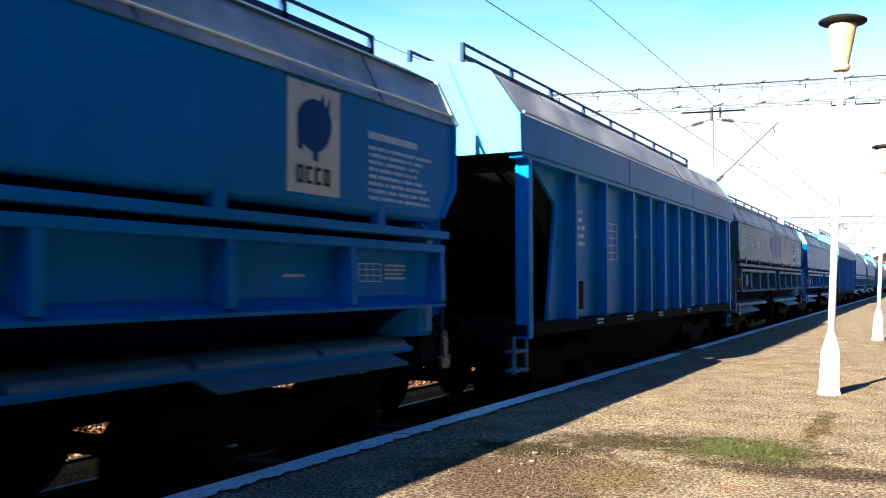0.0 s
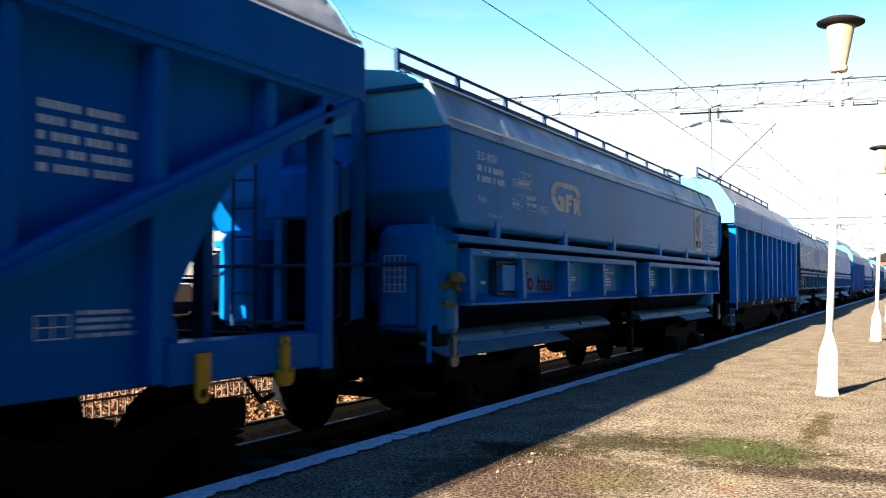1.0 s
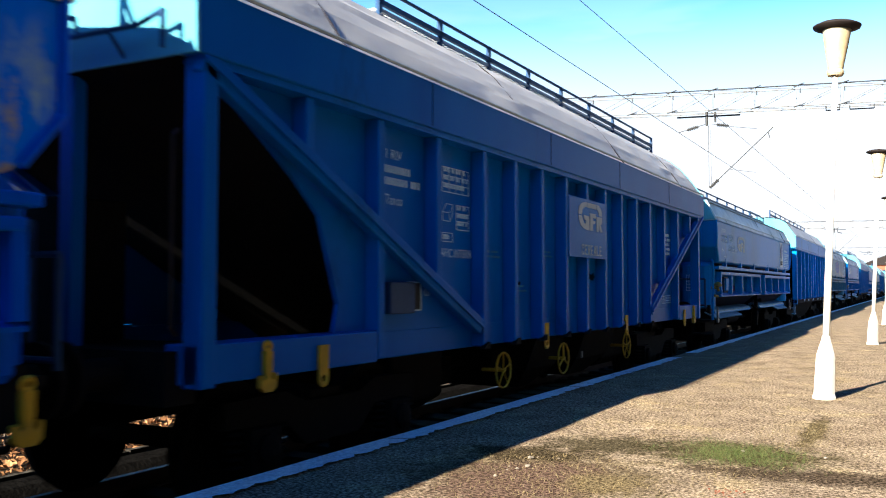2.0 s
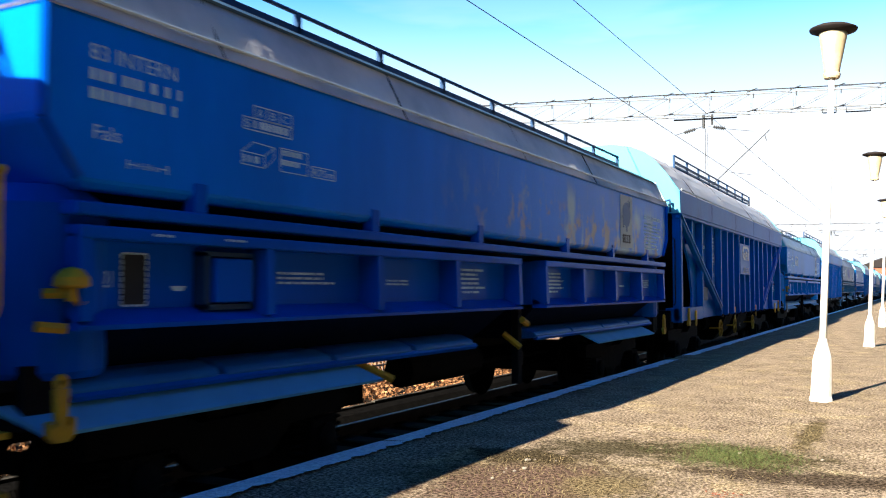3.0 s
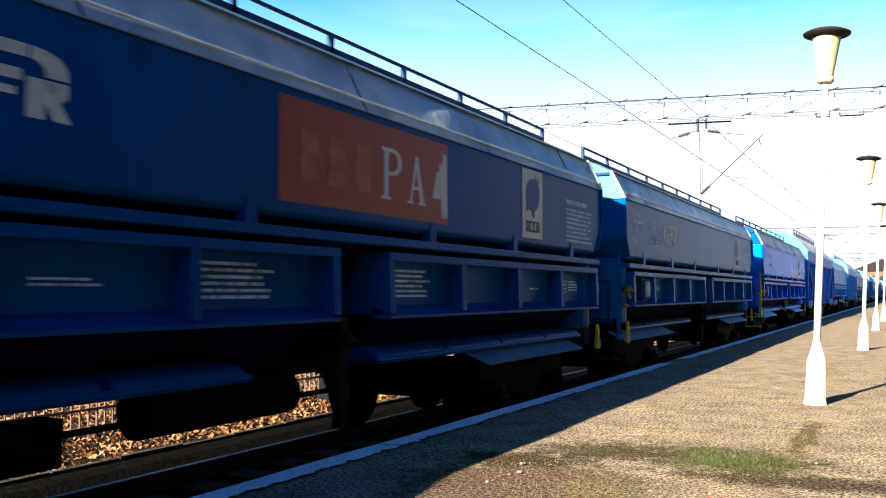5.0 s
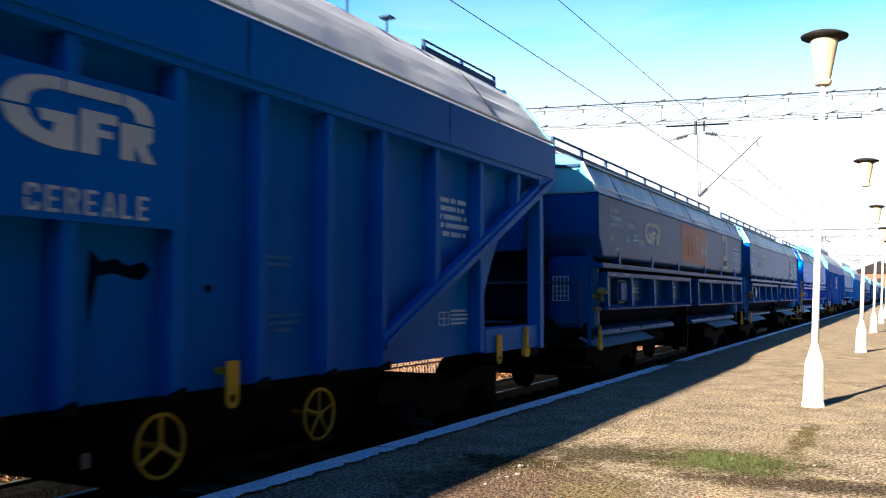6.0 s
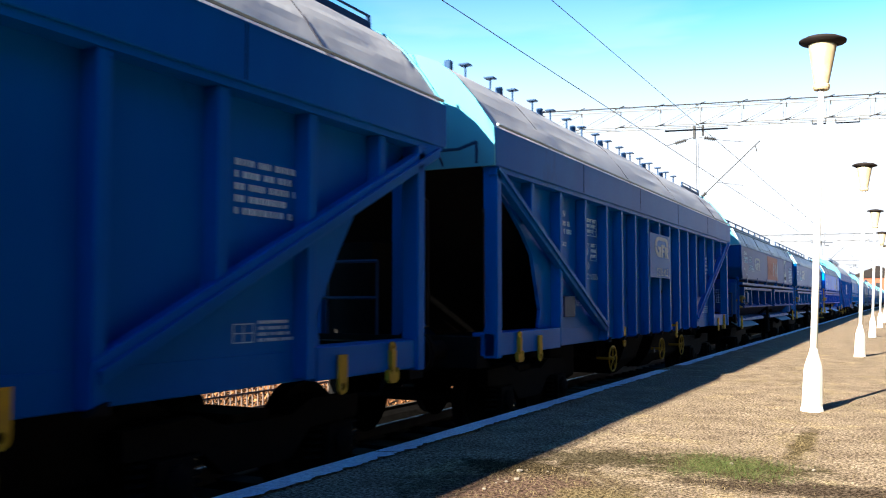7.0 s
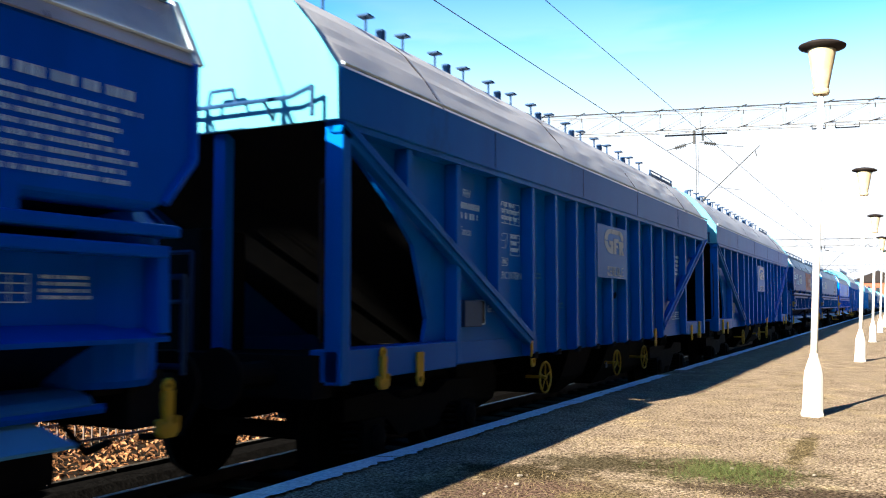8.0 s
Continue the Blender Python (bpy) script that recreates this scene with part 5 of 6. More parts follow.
def platform_material():
    m = material("old_asphalt_with_dry_grass", (0.33, 0.265, 0.195), 0.92, dark=(0.22, 0.172, 0.126), scale=2.6, amount=0.9, bump=0.9, grain=90, stain=((0.4, 0.32, 0.2), 0.54))
    nt = m.node_tree
    p = nt.nodes["Principled BSDF"]
    old = p.inputs["Base Color"].links[0].from_socket
    c = nt.nodes.new("ShaderNodeTexCoord")
    n = nt.nodes.new("ShaderNodeTexNoise")
    n.inputs["Scale"].default_value, n.inputs["Detail"].default_value, n.inputs["Roughness"].default_value = 44, 4, 0.7
    nt.links.new(c.outputs["Object"], n.inputs["Vector"])
    r = nt.nodes.new("ShaderNodeValToRGB")
    r.color_ramp.elements[0].position, r.color_ramp.elements[1].position = 0.43, 0.66
    r.color_ramp.elements[0].color, r.color_ramp.elements[1].color = (0.3, 0.28, 0.255, 1), (1.95, 1.88, 1.78, 1)
    nt.links.new(n.outputs["Fac"], r.inputs["Fac"])
    mul = nt.nodes.new("ShaderNodeMix")
    mul.data_type, mul.blend_type = "RGBA", "MULTIPLY"
    mul.inputs[0].default_value = 1
    nt.links.new(r.outputs["Color"], mul.inputs[7])
    n3 = nt.nodes.new("ShaderNodeTexNoise")
    n3.inputs["Scale"].default_value, n3.inputs["Detail"].default_value, n3.inputs["Roughness"].default_value = 7, 8, 0.75
    nt.links.new(c.outputs["Object"], n3.inputs["Vector"])
    # damp and mossy blotches, longer across the platform
    mp2 = nt.nodes.new("ShaderNodeMapping")
    mp2.inputs["Scale"].default_value = (0.85, 1.25, 1)
    mp2.inputs["Location"].default_value = (3.1, 1.7, 0)
    nt.links.new(c.outputs["Object"], mp2.inputs["Vector"])
    n2 = nt.nodes.new("ShaderNodeTexNoise")
    n2.inputs["Scale"].default_value, n2.inputs["Detail"].default_value, n2.inputs["Roughness"].default_value = 1.5, 8, 0.72
    nt.links.new(mp2.outputs["Vector"], n2.inputs["Vector"])
    r3 = nt.nodes.new("ShaderNodeValToRGB")
    r3.color_ramp.elements[0].position, r3.color_ramp.elements[1].position = 0.55, 0.66
    r3.color_ramp.elements[1].color = (0.5, 0.5, 0.5, 1)
    nt.links.new(n2.outputs["Fac"], r3.inputs["Fac"])
    m3 = nt.nodes.new("ShaderNodeMix")
    m3.data_type = "RGBA"
    nt.links.new(r3.outputs["Color"], m3.inputs[0])
    nt.links.new(old, m3.inputs[6])
    m3.inputs[7].default_value = (0.12, 0.092, 0.05, 1)
    out = m3.outputs[2]
    # bare soil, moss and shade painted as stains: centre, half-lengths, turn, colour
    for cx, cy, rx, ry, turn, colour in SOIL_AND_SHADE:
        a = nt.nodes.new("ShaderNodeMapping")
        a.vector_type = "TEXTURE"
        a.inputs["Location"].default_value, a.inputs["Scale"].default_value, a.inputs["Rotation"].default_value = (cx, cy, 0), (rx, ry, 1), (0, 0, radians(turn))
        nt.links.new(c.outputs["Object"], a.inputs["Vector"])
        ln = nt.nodes.new("ShaderNodeVectorMath")
        ln.operation = "LENGTH"
        nt.links.new(a.outputs["Vector"], ln.inputs[0])
        ad = nt.nodes.new("ShaderNodeMath")
        ad.operation = "MULTIPLY_ADD"
        nt.links.new(n3.outputs["Fac"], ad.inputs[0])
        ad.inputs[1].default_value = 2.6
        nt.links.new(ln.outputs["Value"], ad.inputs[2])
        rg = nt.nodes.new("ShaderNodeMapRange")
        rg.inputs["From Min"].default_value, rg.inputs["From Max"].default_value = 1.9, 2.45
        rg.inputs["To Min"].default_value, rg.inputs["To Max"].default_value = 0.9, 0.0
        nt.links.new(ad.outputs[0], rg.inputs["Value"])
        mm = nt.nodes.new("ShaderNodeMix")
        mm.data_type = "RGBA"
        nt.links.new(rg.outputs[0], mm.inputs[0])
        nt.links.new(out, mm.inputs[6])
        mm.inputs[7].default_value = (*colour, 1)
        out = mm.outputs[2]
    nt.links.new(out, mul.inputs[6])
    nt.links.new(mul.outputs[2], p.inputs["Base Color"])
    return m


PLATFORM = platform_material()
EDGEWHITE = material("worn_white_edge_paint", (0.9, 0.93, 0.95), 0.8, dark=(0.62, 0.67, 0.72), scale=34, amount=1.0, bump=1.0, grain=38, depth=0.03, stain=((0.1, 0.1, 0.1), 0.66))


def setting():
    b = bmesh.new()
    b.faces.new([b.verts.new(p) for p in ((-1500, -1500, -0.68), (1500, -1500, -0.68), (1500, 1500, -0.68), (-1500, 1500, -0.68))])
    tagged(link("ground", b, GROUND), "brown leaf litter and earth beside the tracks", "ground", kind="structure")
    # platform slab with an uneven top and edge
    b = bmesh.new()
    xs = [-3.52, -3.36, -3.2, -2.9, -2.5, -2.0, -1.4, -0.8, 0.0, 1.0, 2.5, 4.5, 7.0]
    rows = []
    ys = [-30 + i * 0.5 for i in range(0, 180)] + [60 + i * 4 for i in range(0, 76)]
    for y in ys:
        rows.append([b.verts.new((x + (0.018 * noise.noise((y * 0.9, 3, 1)) if x < -3.3 else 0), y, (0.012 * noise.noise((x * 1.3, y * 0.8, 0)) if x > -3.3 else 0.0))) for x in xs])
    for r0, r1 in zip(rows, rows[1:]):
        for k in range(len(xs) - 1):
            b.faces.new((r0[k], r0[k + 1], r1[k + 1], r1[k]))
    lows = [[b.verts.new((r[0].co.x, r[0].co.y, -0.7)), b.verts.new((r[-1].co.x, r[-1].co.y, -0.7))] for r in rows]
    for (r0, l0), (r1, l1) in zip(zip(rows, lows), zip(rows[1:], lows[1:])):
        b.faces.new((r0[0], r1[0], l1[0], l0[0]))
        b.faces.new((r0[-1], l0[-1], l1[-1], r1[-1]))
    tagged(link("pavement", b, PLATFORM), "sunlit old asphalt platform with dry grass", "platform", kind="structure")
    # painted edge, broken at its borders
    b = bmesh.new()
    rnd = random.Random(5)
    lo, hi = [], []
    y = -20.0
    while y < 300:
        a = noise.noise((y * 1.7, 0, 0)) * 0.04 + noise.noise((y * 9, 2, 0)) * 0.045 + noise.noise((y * 31, 5, 0)) * 0.03
        lo.append((-3.515 + 0.018 * noise.noise((y * 0.9, 3, 1)), y))
        hi.append((-3.295 + a, y))
        y += 0.025 if y < 14 else 0.08 if y < 30 else 0.6
    va = [(b.verts.new((x, y, 0.006)), b.verts.new((x2, y, 0.018))) for (x, y), (x2, _) in zip(lo, hi)]
    for (a, c), (d, e) in zip(va, va[1:]):
        if 14.1 < a.co.y < 15.2 or rnd.random() < 0.006:
            continue
        b.faces.new((a, c, e, d))
    tagged(link("edge_stripe", b, EDGEWHITE), "worn white painted line along the platform edge", "edge stripe", kind="structure")
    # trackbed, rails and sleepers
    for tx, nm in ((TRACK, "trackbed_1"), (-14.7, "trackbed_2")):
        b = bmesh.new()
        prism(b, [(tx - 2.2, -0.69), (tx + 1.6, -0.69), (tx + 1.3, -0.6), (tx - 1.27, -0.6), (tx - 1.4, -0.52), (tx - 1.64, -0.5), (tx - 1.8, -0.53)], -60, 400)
        tagged(link(nm, b, BALLAST), "ballast bed with the train's shade in its dark colour", "trackbed", kind="structure")
        for s in (-1, 1):
            b = bmesh.new()
            cx = tx + s * 0.752
            prism(b, [(cx - 0.07, -0.6), (cx + 0.07, -0.6), (cx + 0.07, -0.585), (cx + 0.012, -0.57), (cx + 0.012, -0.49), (cx + 0.036, -0.485), (cx + 0.036, -0.452), (cx + 0.028, -0.45), (cx - 0.028, -0.45), (cx - 0.036, -0.452), (cx - 0.036, -0.485), (cx - 0.012, -0.49), (cx - 0.012, -0.57), (cx - 0.07, -0.585)], -60, 400)
            tagged(link("rail", b, RAILSTEEL), "worn steel rail on sleepers", "rail", kind="structure")
        if tx == TRACK:
            rnd2 = random.Random(31)
            y2 = -3.0
            while y2 < 40:
                n2 = rnd2.uniform(0.7, 1.1)
                b = bmesh.new()
                box(b, tx - 1.71, tx - 1.64, y2, y2 + n2 - 0.02, -0.62, -0.465 + rnd2.uniform(-0.012, 0.008))
                tagged(link("edging_stone", b, MATS["edging"]), "grimy worn edging stone beside the ballast", "edging stone", "edging stones along the track")
                y2 += n2
        base = made(prism, [(-1.25, -0.65), (1.25, -0.65), (1.25, -0.59), (1.2, -0.575), (-1.2, -0.575), (-1.25, -0.59)], -0.13, 0.13)
        first = tagged(link("sleeper", base, SLEEPER), "grey concrete sleeper in dark ballast", "sleeper", "sleepers under the rails")
        first.location = (tx, -2.0, 0)
        for i in range(1, 100 if tx == TRACK else 60):
            copy_thing(first, pose(tx, -2.0 + 0.62 * i, 0))


def light_block_walls():
    """Two plain walls out of view, added to block sky and bounced light on the train."""
    b = bmesh.new()
    box(b, 4.6, 5.0, -9, 26, -0.69, 8.5)
    tagged(link("wall_station", b, MATS["render"]), "plain unseen wall added to cut sky light on the train", "wall", kind="structure")
    # added behind the viewer to darken faces that look back along the train
    b = bmesh.new()
    box(b, -3.1, 5.0, -9.4, -9.003, -0.69, 5.2)
    tagged(link("wall_rear_light_block", b, MATS["render"]), "plain unseen wall added across the platform to cut light from behind", "wall", kind="structure")


def street_lamp(x, y):
    """A white post with a flared foot and a hatted lantern; it leans a little."""
    w = empty("platform_lamp", (x, y, 0), "white platform lamp with a yellowed lantern and dark hat", "lamp", "lamps along the platform")
    b = bmesh.new()
    lathe(b, [(0.112, 0), (0.112, 0.03), (0.102, 0.06), (0.092, 0.42), (0.086, 0.46), (0.046, 0.6), (0.04, 0.64)], 8)
    part("foot", b, LAMPWHITE, w, "white flared concrete foot", bevel=0.01)
    b = bmesh.new()
    lathe(b, [(0.036, 0.6), (0.033, 1.8), (0.028, 3.33)], 12)
    part("pole", b, LAMPWHITE, w, smooth=True)
    b = bmesh.new()
    lathe(b, [(0.05, 3.3), (0.072, 3.32), (0.078, 3.37), (0.135, 3.72), (0.14, 3.75)], 20)
    lan = part("lantern", b, LANTERN, w, "yellowed tapered lantern glass", smooth=True)
    b = bmesh.new()
    lathe(b, [(0.074, 3.28), (0.084, 3.3), (0.084, 3.33), (0.074, 3.34)], 20)
    part("lantern_collar", b, LANTERN, lan)
    b = bmesh.new()
    lathe(b, [(0.13, 3.74), (0.228, 3.775), (0.232, 3.79), (0.18, 3.815), (0.1, 3.83), (0.03, 3.845)], 28)
    part("hat", b, HAT, w, "dark rusty metal hat", smooth=True)
    w.matrix_basis = pose(x, y, -0.01, -1.4, 2.7, 0) @ Matrix.Diagonal((1, 1, 1.01, 1))
    return w


def catenary():
    """The portal over the tracks, with its hangers, and the wires."""
    A, B = Vector((-16.0, 27.4, 0)), Vector((9.5, 33.0, 0))
    d = (B - A).normalized()
    nrm = Vector((-d.y, d.x, 0))
    g = empty("catenary_portal", ((A + B) / 2), "pale lattice portal carrying the overhead wires", "gantry", "gantries over the tracks")
    O = (A + B) / 2
    P = lambda s, o, z: A + d * s + nrm * o + Vector((0, 0, z)) - O
    Lg = (B - A).length
    LOW, TOP = 6.9, 7.56
    for o in (-0.3, 0.3):
        for z in (LOW, TOP):
            b = bmesh.new()
            path(b, [P(0, o, z), P(Lg, o, z)], 0.02)
            # near top chord takes a dark material to paint its shadow
            part("chord", b, WIRE if z == TOP and o < 0 else GANTRY, g)
    n = 20
    for i in range(n):
        s0, s1 = Lg * i / n, Lg * (i + 1) / n
        b = bmesh.new()
        for o in (-0.3, 0.3):
            path(b, [P(s0, o, LOW), P(s1, o, TOP)], 0.01, 4)
            path(b, [P(s1, o, LOW), P(s1, o, TOP)], 0.008, 4)
        path(b, [P(s0, -0.3, TOP), P(s1, 0.3, TOP)], 0.01, 4)
        path(b, [P(s0, -0.3, LOW), P(s1, 0.3, LOW)], 0.01, 4)
        part("lattice", b, GANTRY, g, "thin pale lattice bars")
        # short dark rods added for the shaded specks along the chords
        for z in (LOW, TOP):
            b = bmesh.new()
            path(b, [P(s0 - 0.16, -0.36, z - 0.05), P(s0 + 0.16, -0.36, z + 0.05)], 0.017, 5)
            if z == TOP:
                path(b, [P(s0 + 0.04, -0.33, TOP - 0.12), P(s0 + 0.04, -0.33, TOP - 0.26)], 0.018, 5)
            part("shade_speck", b, WIRE, g)
    for s in (0.0, Lg):
        b = bmesh.new()
        for o in (-0.3, 0.3):
            path(b, [P(s, o * 1.3, -0.7), P(s, o, TOP)], 0.05)
        for k in range(10):
            path(b, [P(s, -0.35, -0.5 + 0.8 * k), P(s, 0.35, 0.3 + 0.8 * k)], 0.016, 4)
        part("leg", b, GANTRY, g)
    s = (-5.95 - A.x) / d.x
    for a0, a1, r in ((-1.0, 1.0, 0.03), (3.6, 4.0, 0.022), (4.3, 5.0, 0.022)):
        b = bmesh.new()
        path(b, [P(s + a0, 0, 6.76), P(s + a1, 0, 6.76)], r)
        if a0 > 0:
            for q in (a0, a1):
                path(b, [P(s + q, 0, 6.76), P(s + q, 0, LOW)], 0.015)
        bar = part("hanger_bar", b, WIRE, g, "dark hanger bar under the portal")
        if a0 < 0:
            hang = bar
    for pts, r in (((P(s - 0.05, 0, LOW), P(s - 0.05, 0, 6.45)), 0.045), ((P(s + 0.22, 0, LOW), P(s + 0.22, 0, 6.55)), 0.035),
                   ((P(s, 0, 6.45), P(s, 0, 4.4)), 0.009), ((P(s + 0.07, 0, 6.3), P(s + 0.07, 0, 4.4)), 0.006),
                   ((P(s - 0.1, 0, 6.5), P(s - 0.95, 0, 6.26)), 0.012), ((P(s + 0.1, 0, 6.5), P(s + 0.75, 0, 6.38), P(s + 1.5, 0, 6.28)), 0.008),
                   ((P(s + 0.05, 0, 4.42), P(s + 2.0, 0, 6.3)), 0.016), ((P(s + 1.85, 0, 6.15), P(s + 1.9, 0, 5.95)), 0.014),
                   ((P(s + 0.65, 0, 4.98), P(s + 1.45, 0, 4.85)), 0.007)):
        b = bmesh.new()
        path(b, pts, r)
        part("hanger_rod", b, WIRE, hang)
    for q, z, up in ((-0.5, 6.38, -0.27), (0.45, 6.44, -0.18), (0.16, 4.52, 0.96)):
        b = bmesh.new()
        prof = [(0.02, -0.2)] + [(r2, -0.18 + 0.06 * k + o) for k in range(6) for r2, o in ((0.03, 0.0), (0.065, 0.01), (0.065, 0.03), (0.03, 0.04))] + [(0.02, 0.2)]
        lathe(b, prof, 10)
        along = (d * (1 if q > 0 else -1) + Vector((0, 0, up))).normalized()
        b.transform(Matrix.Translation(P(s + q, 0, z)) @ along.to_track_quat("Z", "Y").to_matrix().to_4x4())
        part("insulator", b, WIRE, hang, "dark ribbed insulator")
    for y2 in (95.0, 160.0):
        copy_thing(g, pose(O.x - 1.0, y2, 0))
    for tx in (TRACK, -9.95):
        for z, nm in ((4.97, "contact_wire"), (6.2, "messenger_wire")):
            b = bmesh.new()
            path(b, [(tx, -60, z), (tx, 400, z)], 0.0065, 6)
            tagged(link(nm, b, WIRE), "dark overhead wire along the track", "overhead wire", kind="structure")


def tank_wagon(y, x=-14.7):
    w = empty("tank_wagon", (x, y, RAIL), "grey-black tank wagon parked on the next track", "tank wagon", "parked tank wagons")
    TANK = MATS["tank"]
    b = bmesh.new()
    n = 28
    prof = [(0.3, -5.6), (0.95, -5.5), (1.3, -5.25), (1.38, -5.0), (1.38, 5.0), (1.3, 5.25), (0.95, 5.5), (0.3, 5.6)]
    rows = [[b.verts.new((r * math.cos(2 * math.pi * i / n), h, 2.45 + r * math.sin(2 * math.pi * i / n))) for i in range(n)] for r, h in prof]
    for a, c in zip(rows, rows[1:]):
        for i in range(n):
            b.faces.new((a[i], a[(i + 1) % n], c[(i + 1) % n], c[i]))
    b.faces.new(rows[0]), b.faces.new(rows[-1])
    part("tank", b, TANK, w, "stained grey tank barrel", smooth=True)
    for yy in (-3.5, -1.2, 1.2, 3.5):
        b = bmesh.new()
        rr = 1.395
        pts = [(rr * math.cos(t), rr * math.sin(t)) for t in [math.pi * k / 16 for k in range(17)]]
        for (xa, za), (xb, zb) in zip(pts, pts[1:]):
            path(b, [(xa, yy, 2.45 + za), (xb, yy, 2.45 + zb)], 0.025, 4)
        part("tank_strap", b, DARK, w)
    b = bmesh.new()
    box(b, -1.25, 1.25, -6.3, 6.3, 0.95, 1.15)
    for e in (-5.9, 5.9):
        for xx in (-1.2, 1.2):
            rod(b, (xx, e, 1.15), (xx, e, 2.3), 0.03, 6)
        rod(b, (-1.2, e, 2.3), (1.2, e, 2.3), 0.03, 6)
        rod(b, (-1.2, e, 1.75), (1.2, e, 1.75), 0.025, 6)
    part("underframe", b, DARK, w)
    b = bmesh.new()
    lathe(b, [(0.4, 3.75), (0.4, 4.0), (0.3, 4.06), (0.1, 4.08)], 18)
    box(b, -0.35, 0.35, -2.4, 2.4, 3.9, 3.93)
    part("dome", b, DARK, w)
    for yp in (-4.2, 4.2):
        bogie(w, yp)
    return w


def picket_fence(x, y0, y1):
    f = empty("picket_fence", (x, y0, -0.68), "low dark iron picket fence between the tracks", "fence")
    b = bmesh.new()
    for z in (0.08, 0.32):
        box(b, -0.012, 0.012, 0, y1 - y0, z, z + 0.03)
    part("fence_rail", b, RAILSTEEL, f)
    me = None
    n = int((y1 - y0) / 0.13)
    for i in range(n):
        if me is None:
            b = bmesh.new()
            prism(b, [(-0.012, 0), (0.012, 0), (0.012, 0.4), (0, 0.45), (-0.012, 0.4)], 0.013, 0.025)
            ob = part("picket", b, RAILSTEEL, f)
            me = ob.data
        else:
            ob = new("picket", me)
            ob.parent = f
            ob.location = (0, i * 0.13, 0)


def leaf_litter():
    """Loose dry leaves on the strip beyond the train."""
    rnd = random.Random(8)
    verts, faces = [], []
    for i in range(30000):
        y = rnd.uniform(-4, 34)
        x = rnd.uniform(-12.0, -7.3)
        s = rnd.uniform(0.02, 0.055)
        z = -0.67 + rnd.uniform(0, 0.06)
        q = Euler((rnd.uniform(-0.9, 0.9), rnd.uniform(-0.9, 0.9), rnd.uniform(0, 6.3))).to_matrix()
        k = len(verts)
        for p in ((-s, 0, 0), (0, -s * 0.6, 0.012), (s, 0, 0), (0, s * 0.6, 0.012)):
            verts.append(Vector((x, y, z)) + q @ Vector(p))
        faces.append((k, k + 1, k + 2, k + 3))
    me = bpy.data.meshes.new("leaf_litter")
    me.from_pydata([tuple(v) for v in verts], [], faces)
    me.materials.append(MATS["leaf"])
    tagged(new("leaf_litter", me), "scattered dry brown leaves beyond the rails", "leaves", kind="stuff")


def grass():
    """Dry blades over the platform, and one green tuft patch."""
    rnd = random.Random(3)
    for nm, mat, spots, label in (
        ("dry_grass", MATS["straw"], [(rnd.uniform(-2.9, 0.6), 3.5 + 12 * rnd.random() ** 1.4, 0.2) for _ in range(1500)] + [(-1.15 + rnd.gauss(0, 0.45), 6.2 + rnd.gauss(0, 0.3), 0.12) for _ in range(110)] + [(-1.9 + rnd.gauss(0, 0.3), 5.1 + rnd.gauss(0, 0.35), 0.12) for _ in range(45)] + [(-0.75 + rnd.gauss(0, 0.1), 8.0 + rnd.gauss(0, 1.0), 0.1) for _ in range(60)], "short dry straw-coloured grass on the platform"),
        ("green_grass", MATS["green"], [(-1.1 + rnd.gauss(0, 0.2), 6.2 + rnd.gauss(0, 0.2), 0.08) for _ in range(130)] + [(-3.45, 10.9, 0.06)] * 6, "low green grass tuft in the asphalt")):
        verts, faces = [], []
        for cx, cy, sp in spots:
            if noise.noise((cx * 1.1, cy * 0.9, 4.0)) < -0.08 and nm == "dry_grass":
                continue
            for _ in range(16 if nm == "dry_grass" else 22):
                x, y = cx + rnd.gauss(0, sp), cy + rnd.gauss(0, sp)
                if x < -3.45:
                    continue
                h, a = rnd.uniform(0.008, 0.024) * (1 if nm == "dry_grass" else 1.35), rnd.uniform(0, 6.3)
                dx, dy = math.cos(a), math.sin(a)
                lean = rnd.uniform(0.6, 3.2) * h
                k = len(verts)
                verts += [(x - dy * 0.002, y + dx * 0.002, 0.0), (x + dy * 0.002, y - dx * 0.002, 0.0), (x + dx * lean, y + dy * lean, h)]
                faces.append((k, k + 1, k + 2))
        me = bpy.data.meshes.new(nm)
        me.from_pydata(verts, [], faces)
        me.materials.append(mat)
        tagged(new(nm, me), label, "grass", kind="stuff")


def rubble():
    """Small stones and broken asphalt near the patch."""
    rnd = random.Random(12)
    for i in range(14):
        b = bmesh.new()
        bmesh.ops.create_icosphere(b, subdivisions=1, radius=rnd.uniform(0.006, 0.02))
        for v in b.verts:
            v.co *= rnd.uniform(0.7, 1.2)
            v.co.z *= 0.6
        ob = link("stone", b, MATS["stone"])
        y = rnd.uniform(4.2, 11)
        ob.location = (rnd.uniform(-2.6, -0.4) if i > 8 else rnd.uniform(-2.3, -2.0), y if i > 8 else rnd.uniform(4.8, 5.5), 0.012)
        tagged(ob, "small loose stone on the platform", "stone", "loose stones")


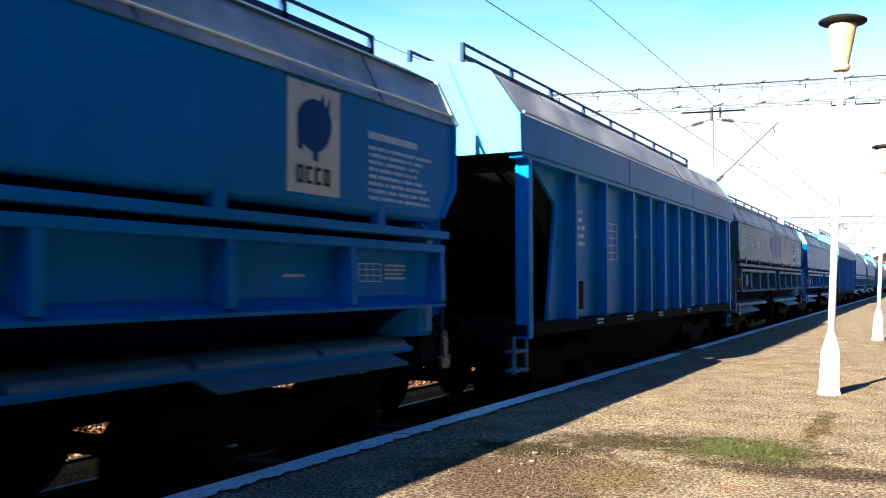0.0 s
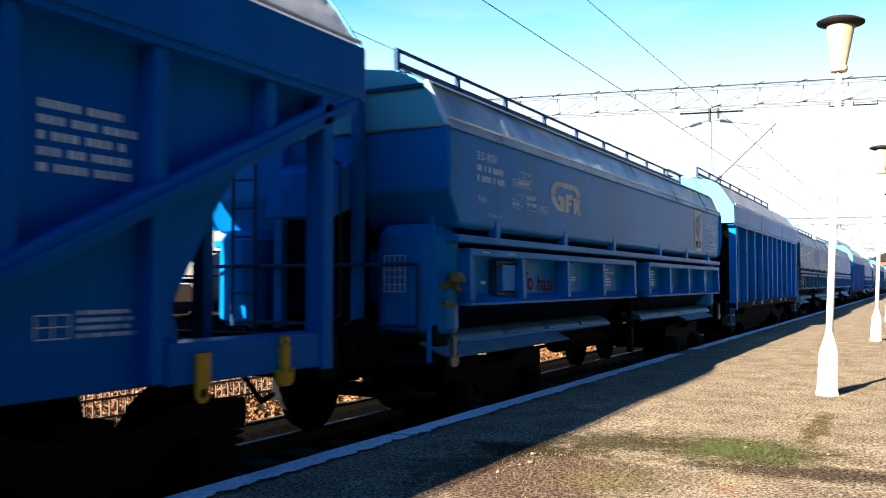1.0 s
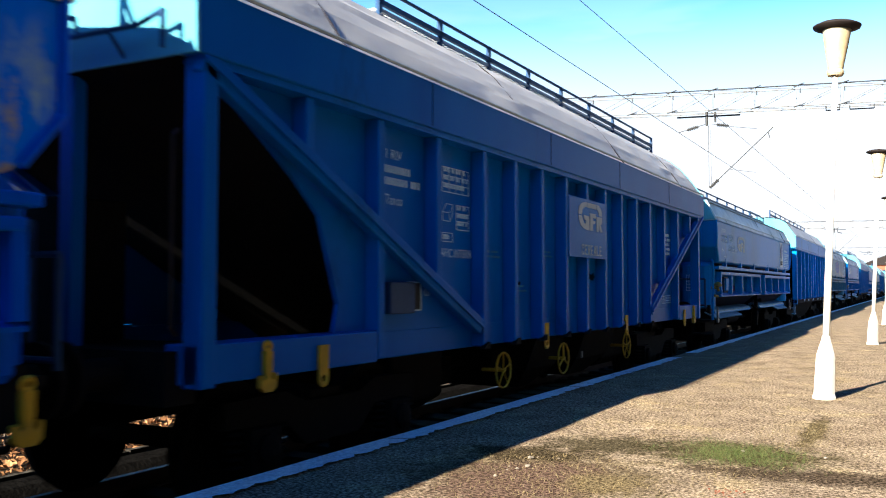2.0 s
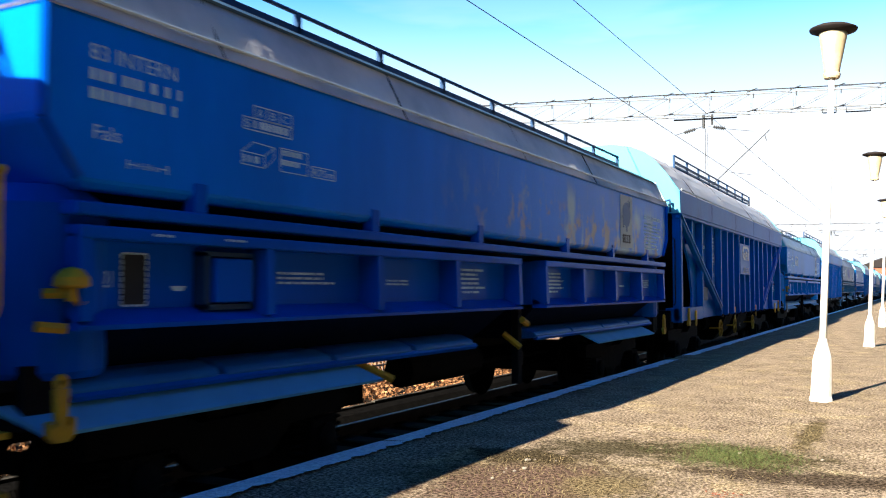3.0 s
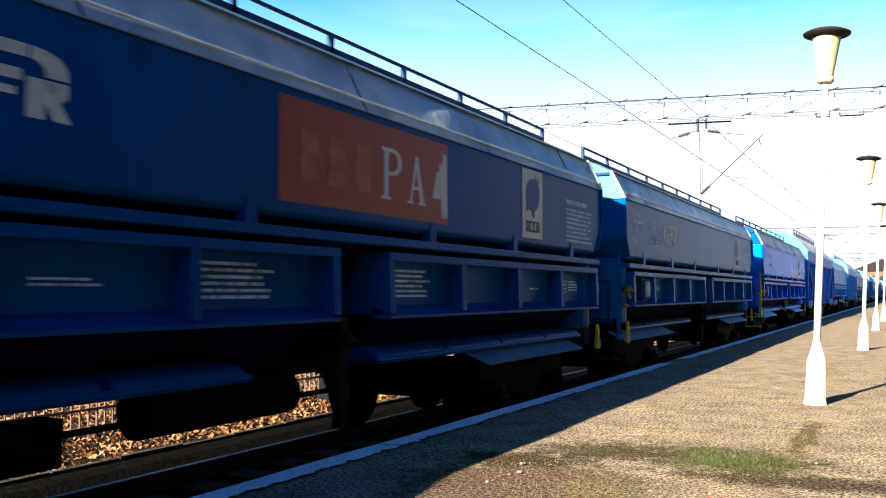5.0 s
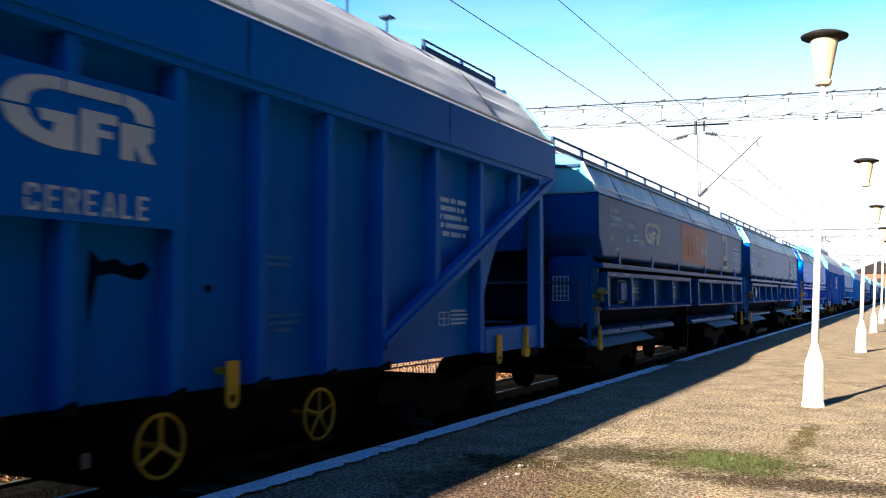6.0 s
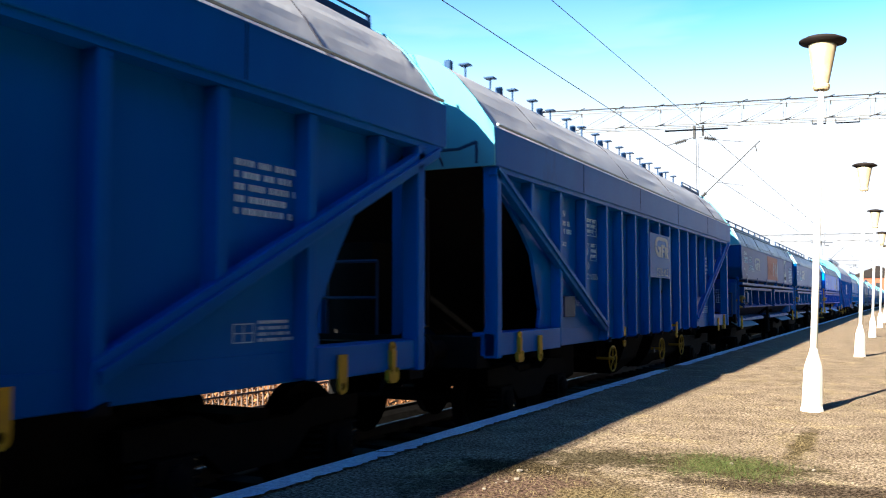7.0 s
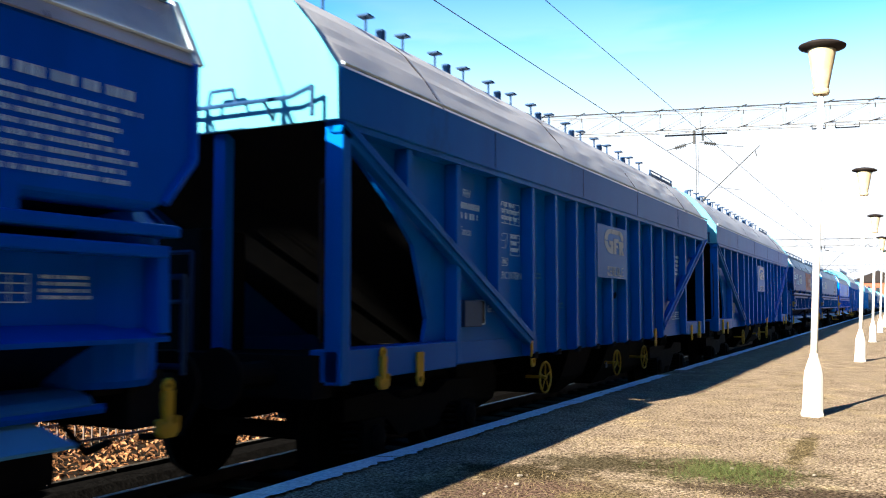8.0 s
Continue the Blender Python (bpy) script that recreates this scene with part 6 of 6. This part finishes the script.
def red_leaves():
    """A few reddish scraps lying on the asphalt."""
    rnd = random.Random(21)
    verts, faces = [], []
    for i in range(45):
        x, y, s = -0.93 + rnd.gauss(0, 0.05), 4.98 + rnd.gauss(0, 0.07), rnd.uniform(0.004, 0.011)
        a, k = rnd.uniform(0, 6.3), len(verts)
        for j in range(4):
            t = a + j * math.pi / 2
            verts.append((x + s * math.cos(t), y + s * math.sin(t), 0.014 + rnd.uniform(0, 0.008)))
        faces.append((k, k + 1, k + 2, k + 3))
    me = bpy.data.meshes.new("red_scraps")
    me.from_pydata(verts, [], faces)
    me.materials.append(MATS["redleaf"])
    tagged(new("red_scraps", me), "scattered reddish leaf scraps on the asphalt", "leaves", kind="stuff")


def far_things():
    # far building and trees at the end of the line
    b = bmesh.new()
    w = empty("far_building", (-7.0, 330, -0.68), "far red-brown brick building beyond the station", "building")
    box(b, -9, 9, -6, 6, 0, 9)
    part("wall", b, MATS["brick"], w)
    b = bmesh.new()
    prism(b, [(-9.6, 9), (9.6, 9), (0, 13)], -6.5, 6.5)
    part("roof", b, HAT, w)
    for i in range(5):
        for z in (2, 5.5):
            b = bmesh.new()
            box(b, -7.6 + i * 3.4, -6.2 + i * 3.4, -6.08, -5.98, z, z + 1.8)
            part("window", b, BLACKMARK, w)


MATS = {
    "tank": material("stained_grey_tank", (0.2, 0.2, 0.2), 0.45, dark=(0.1, 0.1, 0.11), scale=1.2, streak=0.4, stain=((0.07, 0.06, 0.055), 0.6)),
    "leaf": material("dry_brown_leaf", (0.2, 0.1, 0.04), 0.8, dark=(0.08, 0.04, 0.02), scale=4),
    "straw": material("dry_straw", (0.42, 0.32, 0.16), 0.8, dark=(0.22, 0.16, 0.08), scale=4),
    "green": material("green_blades", (0.14, 0.17, 0.05), 0.7, dark=(0.22, 0.2, 0.08), scale=4),
    "edging": material("grimy_edging_stone", (0.075, 0.066, 0.055), 0.9, dark=(0.02, 0.018, 0.015), scale=9, amount=1.0),
    "stone": material("pale_stone", (0.28, 0.24, 0.19), 0.9, scale=20),
    "render": material("dull_render", (0.05, 0.05, 0.045), 0.9, scale=1.5, bump=0.3),
    "redleaf": material("red_leaf", (0.3, 0.09, 0.05), 0.8, scale=20),
    "brick": material("far_brick", (0.3, 0.1, 0.06), 0.9, scale=2),
}

for key in ("straw", "green", "leaf"):
    nt = MATS[key].node_tree
    geo = nt.nodes.new("ShaderNodeNewGeometry")
    ramp = nt.nodes.new("ShaderNodeValToRGB")
    lo, hi = {"straw": ((0.1, 0.07, 0.035), (0.32, 0.25, 0.13)), "green": ((0.035, 0.062, 0.012), (0.14, 0.15, 0.055)), "leaf": ((0.035, 0.012, 0.006), (0.42, 0.2, 0.09))}[key]
    ramp.color_ramp.elements[0].color, ramp.color_ramp.elements[1].color = (*lo, 1), (*hi, 1)
    nt.links.new(geo.outputs["Random Per Island"], ramp.inputs["Fac"])
    nt.links.new(ramp.outputs["Color"], nt.nodes["Principled BSDF"].inputs["Base Color"])

setting()
light_block_walls()
for k in range(9):
    street_lamp(-0.85 + (0.06 if k == 1 else 0), (9.74, 19.35, 29.6, 39.5, 49.5, 59.5, 69.5, 80, 90)[k])
catenary()
for y_tank in (-6.4, 7.4, 21.2):
    tank_wagon(y_tank)
picket_fence(-9.2, 2, 32)
red_leaves()
rubble()
grass()
leaf_litter()
far_things()
train()
motions()
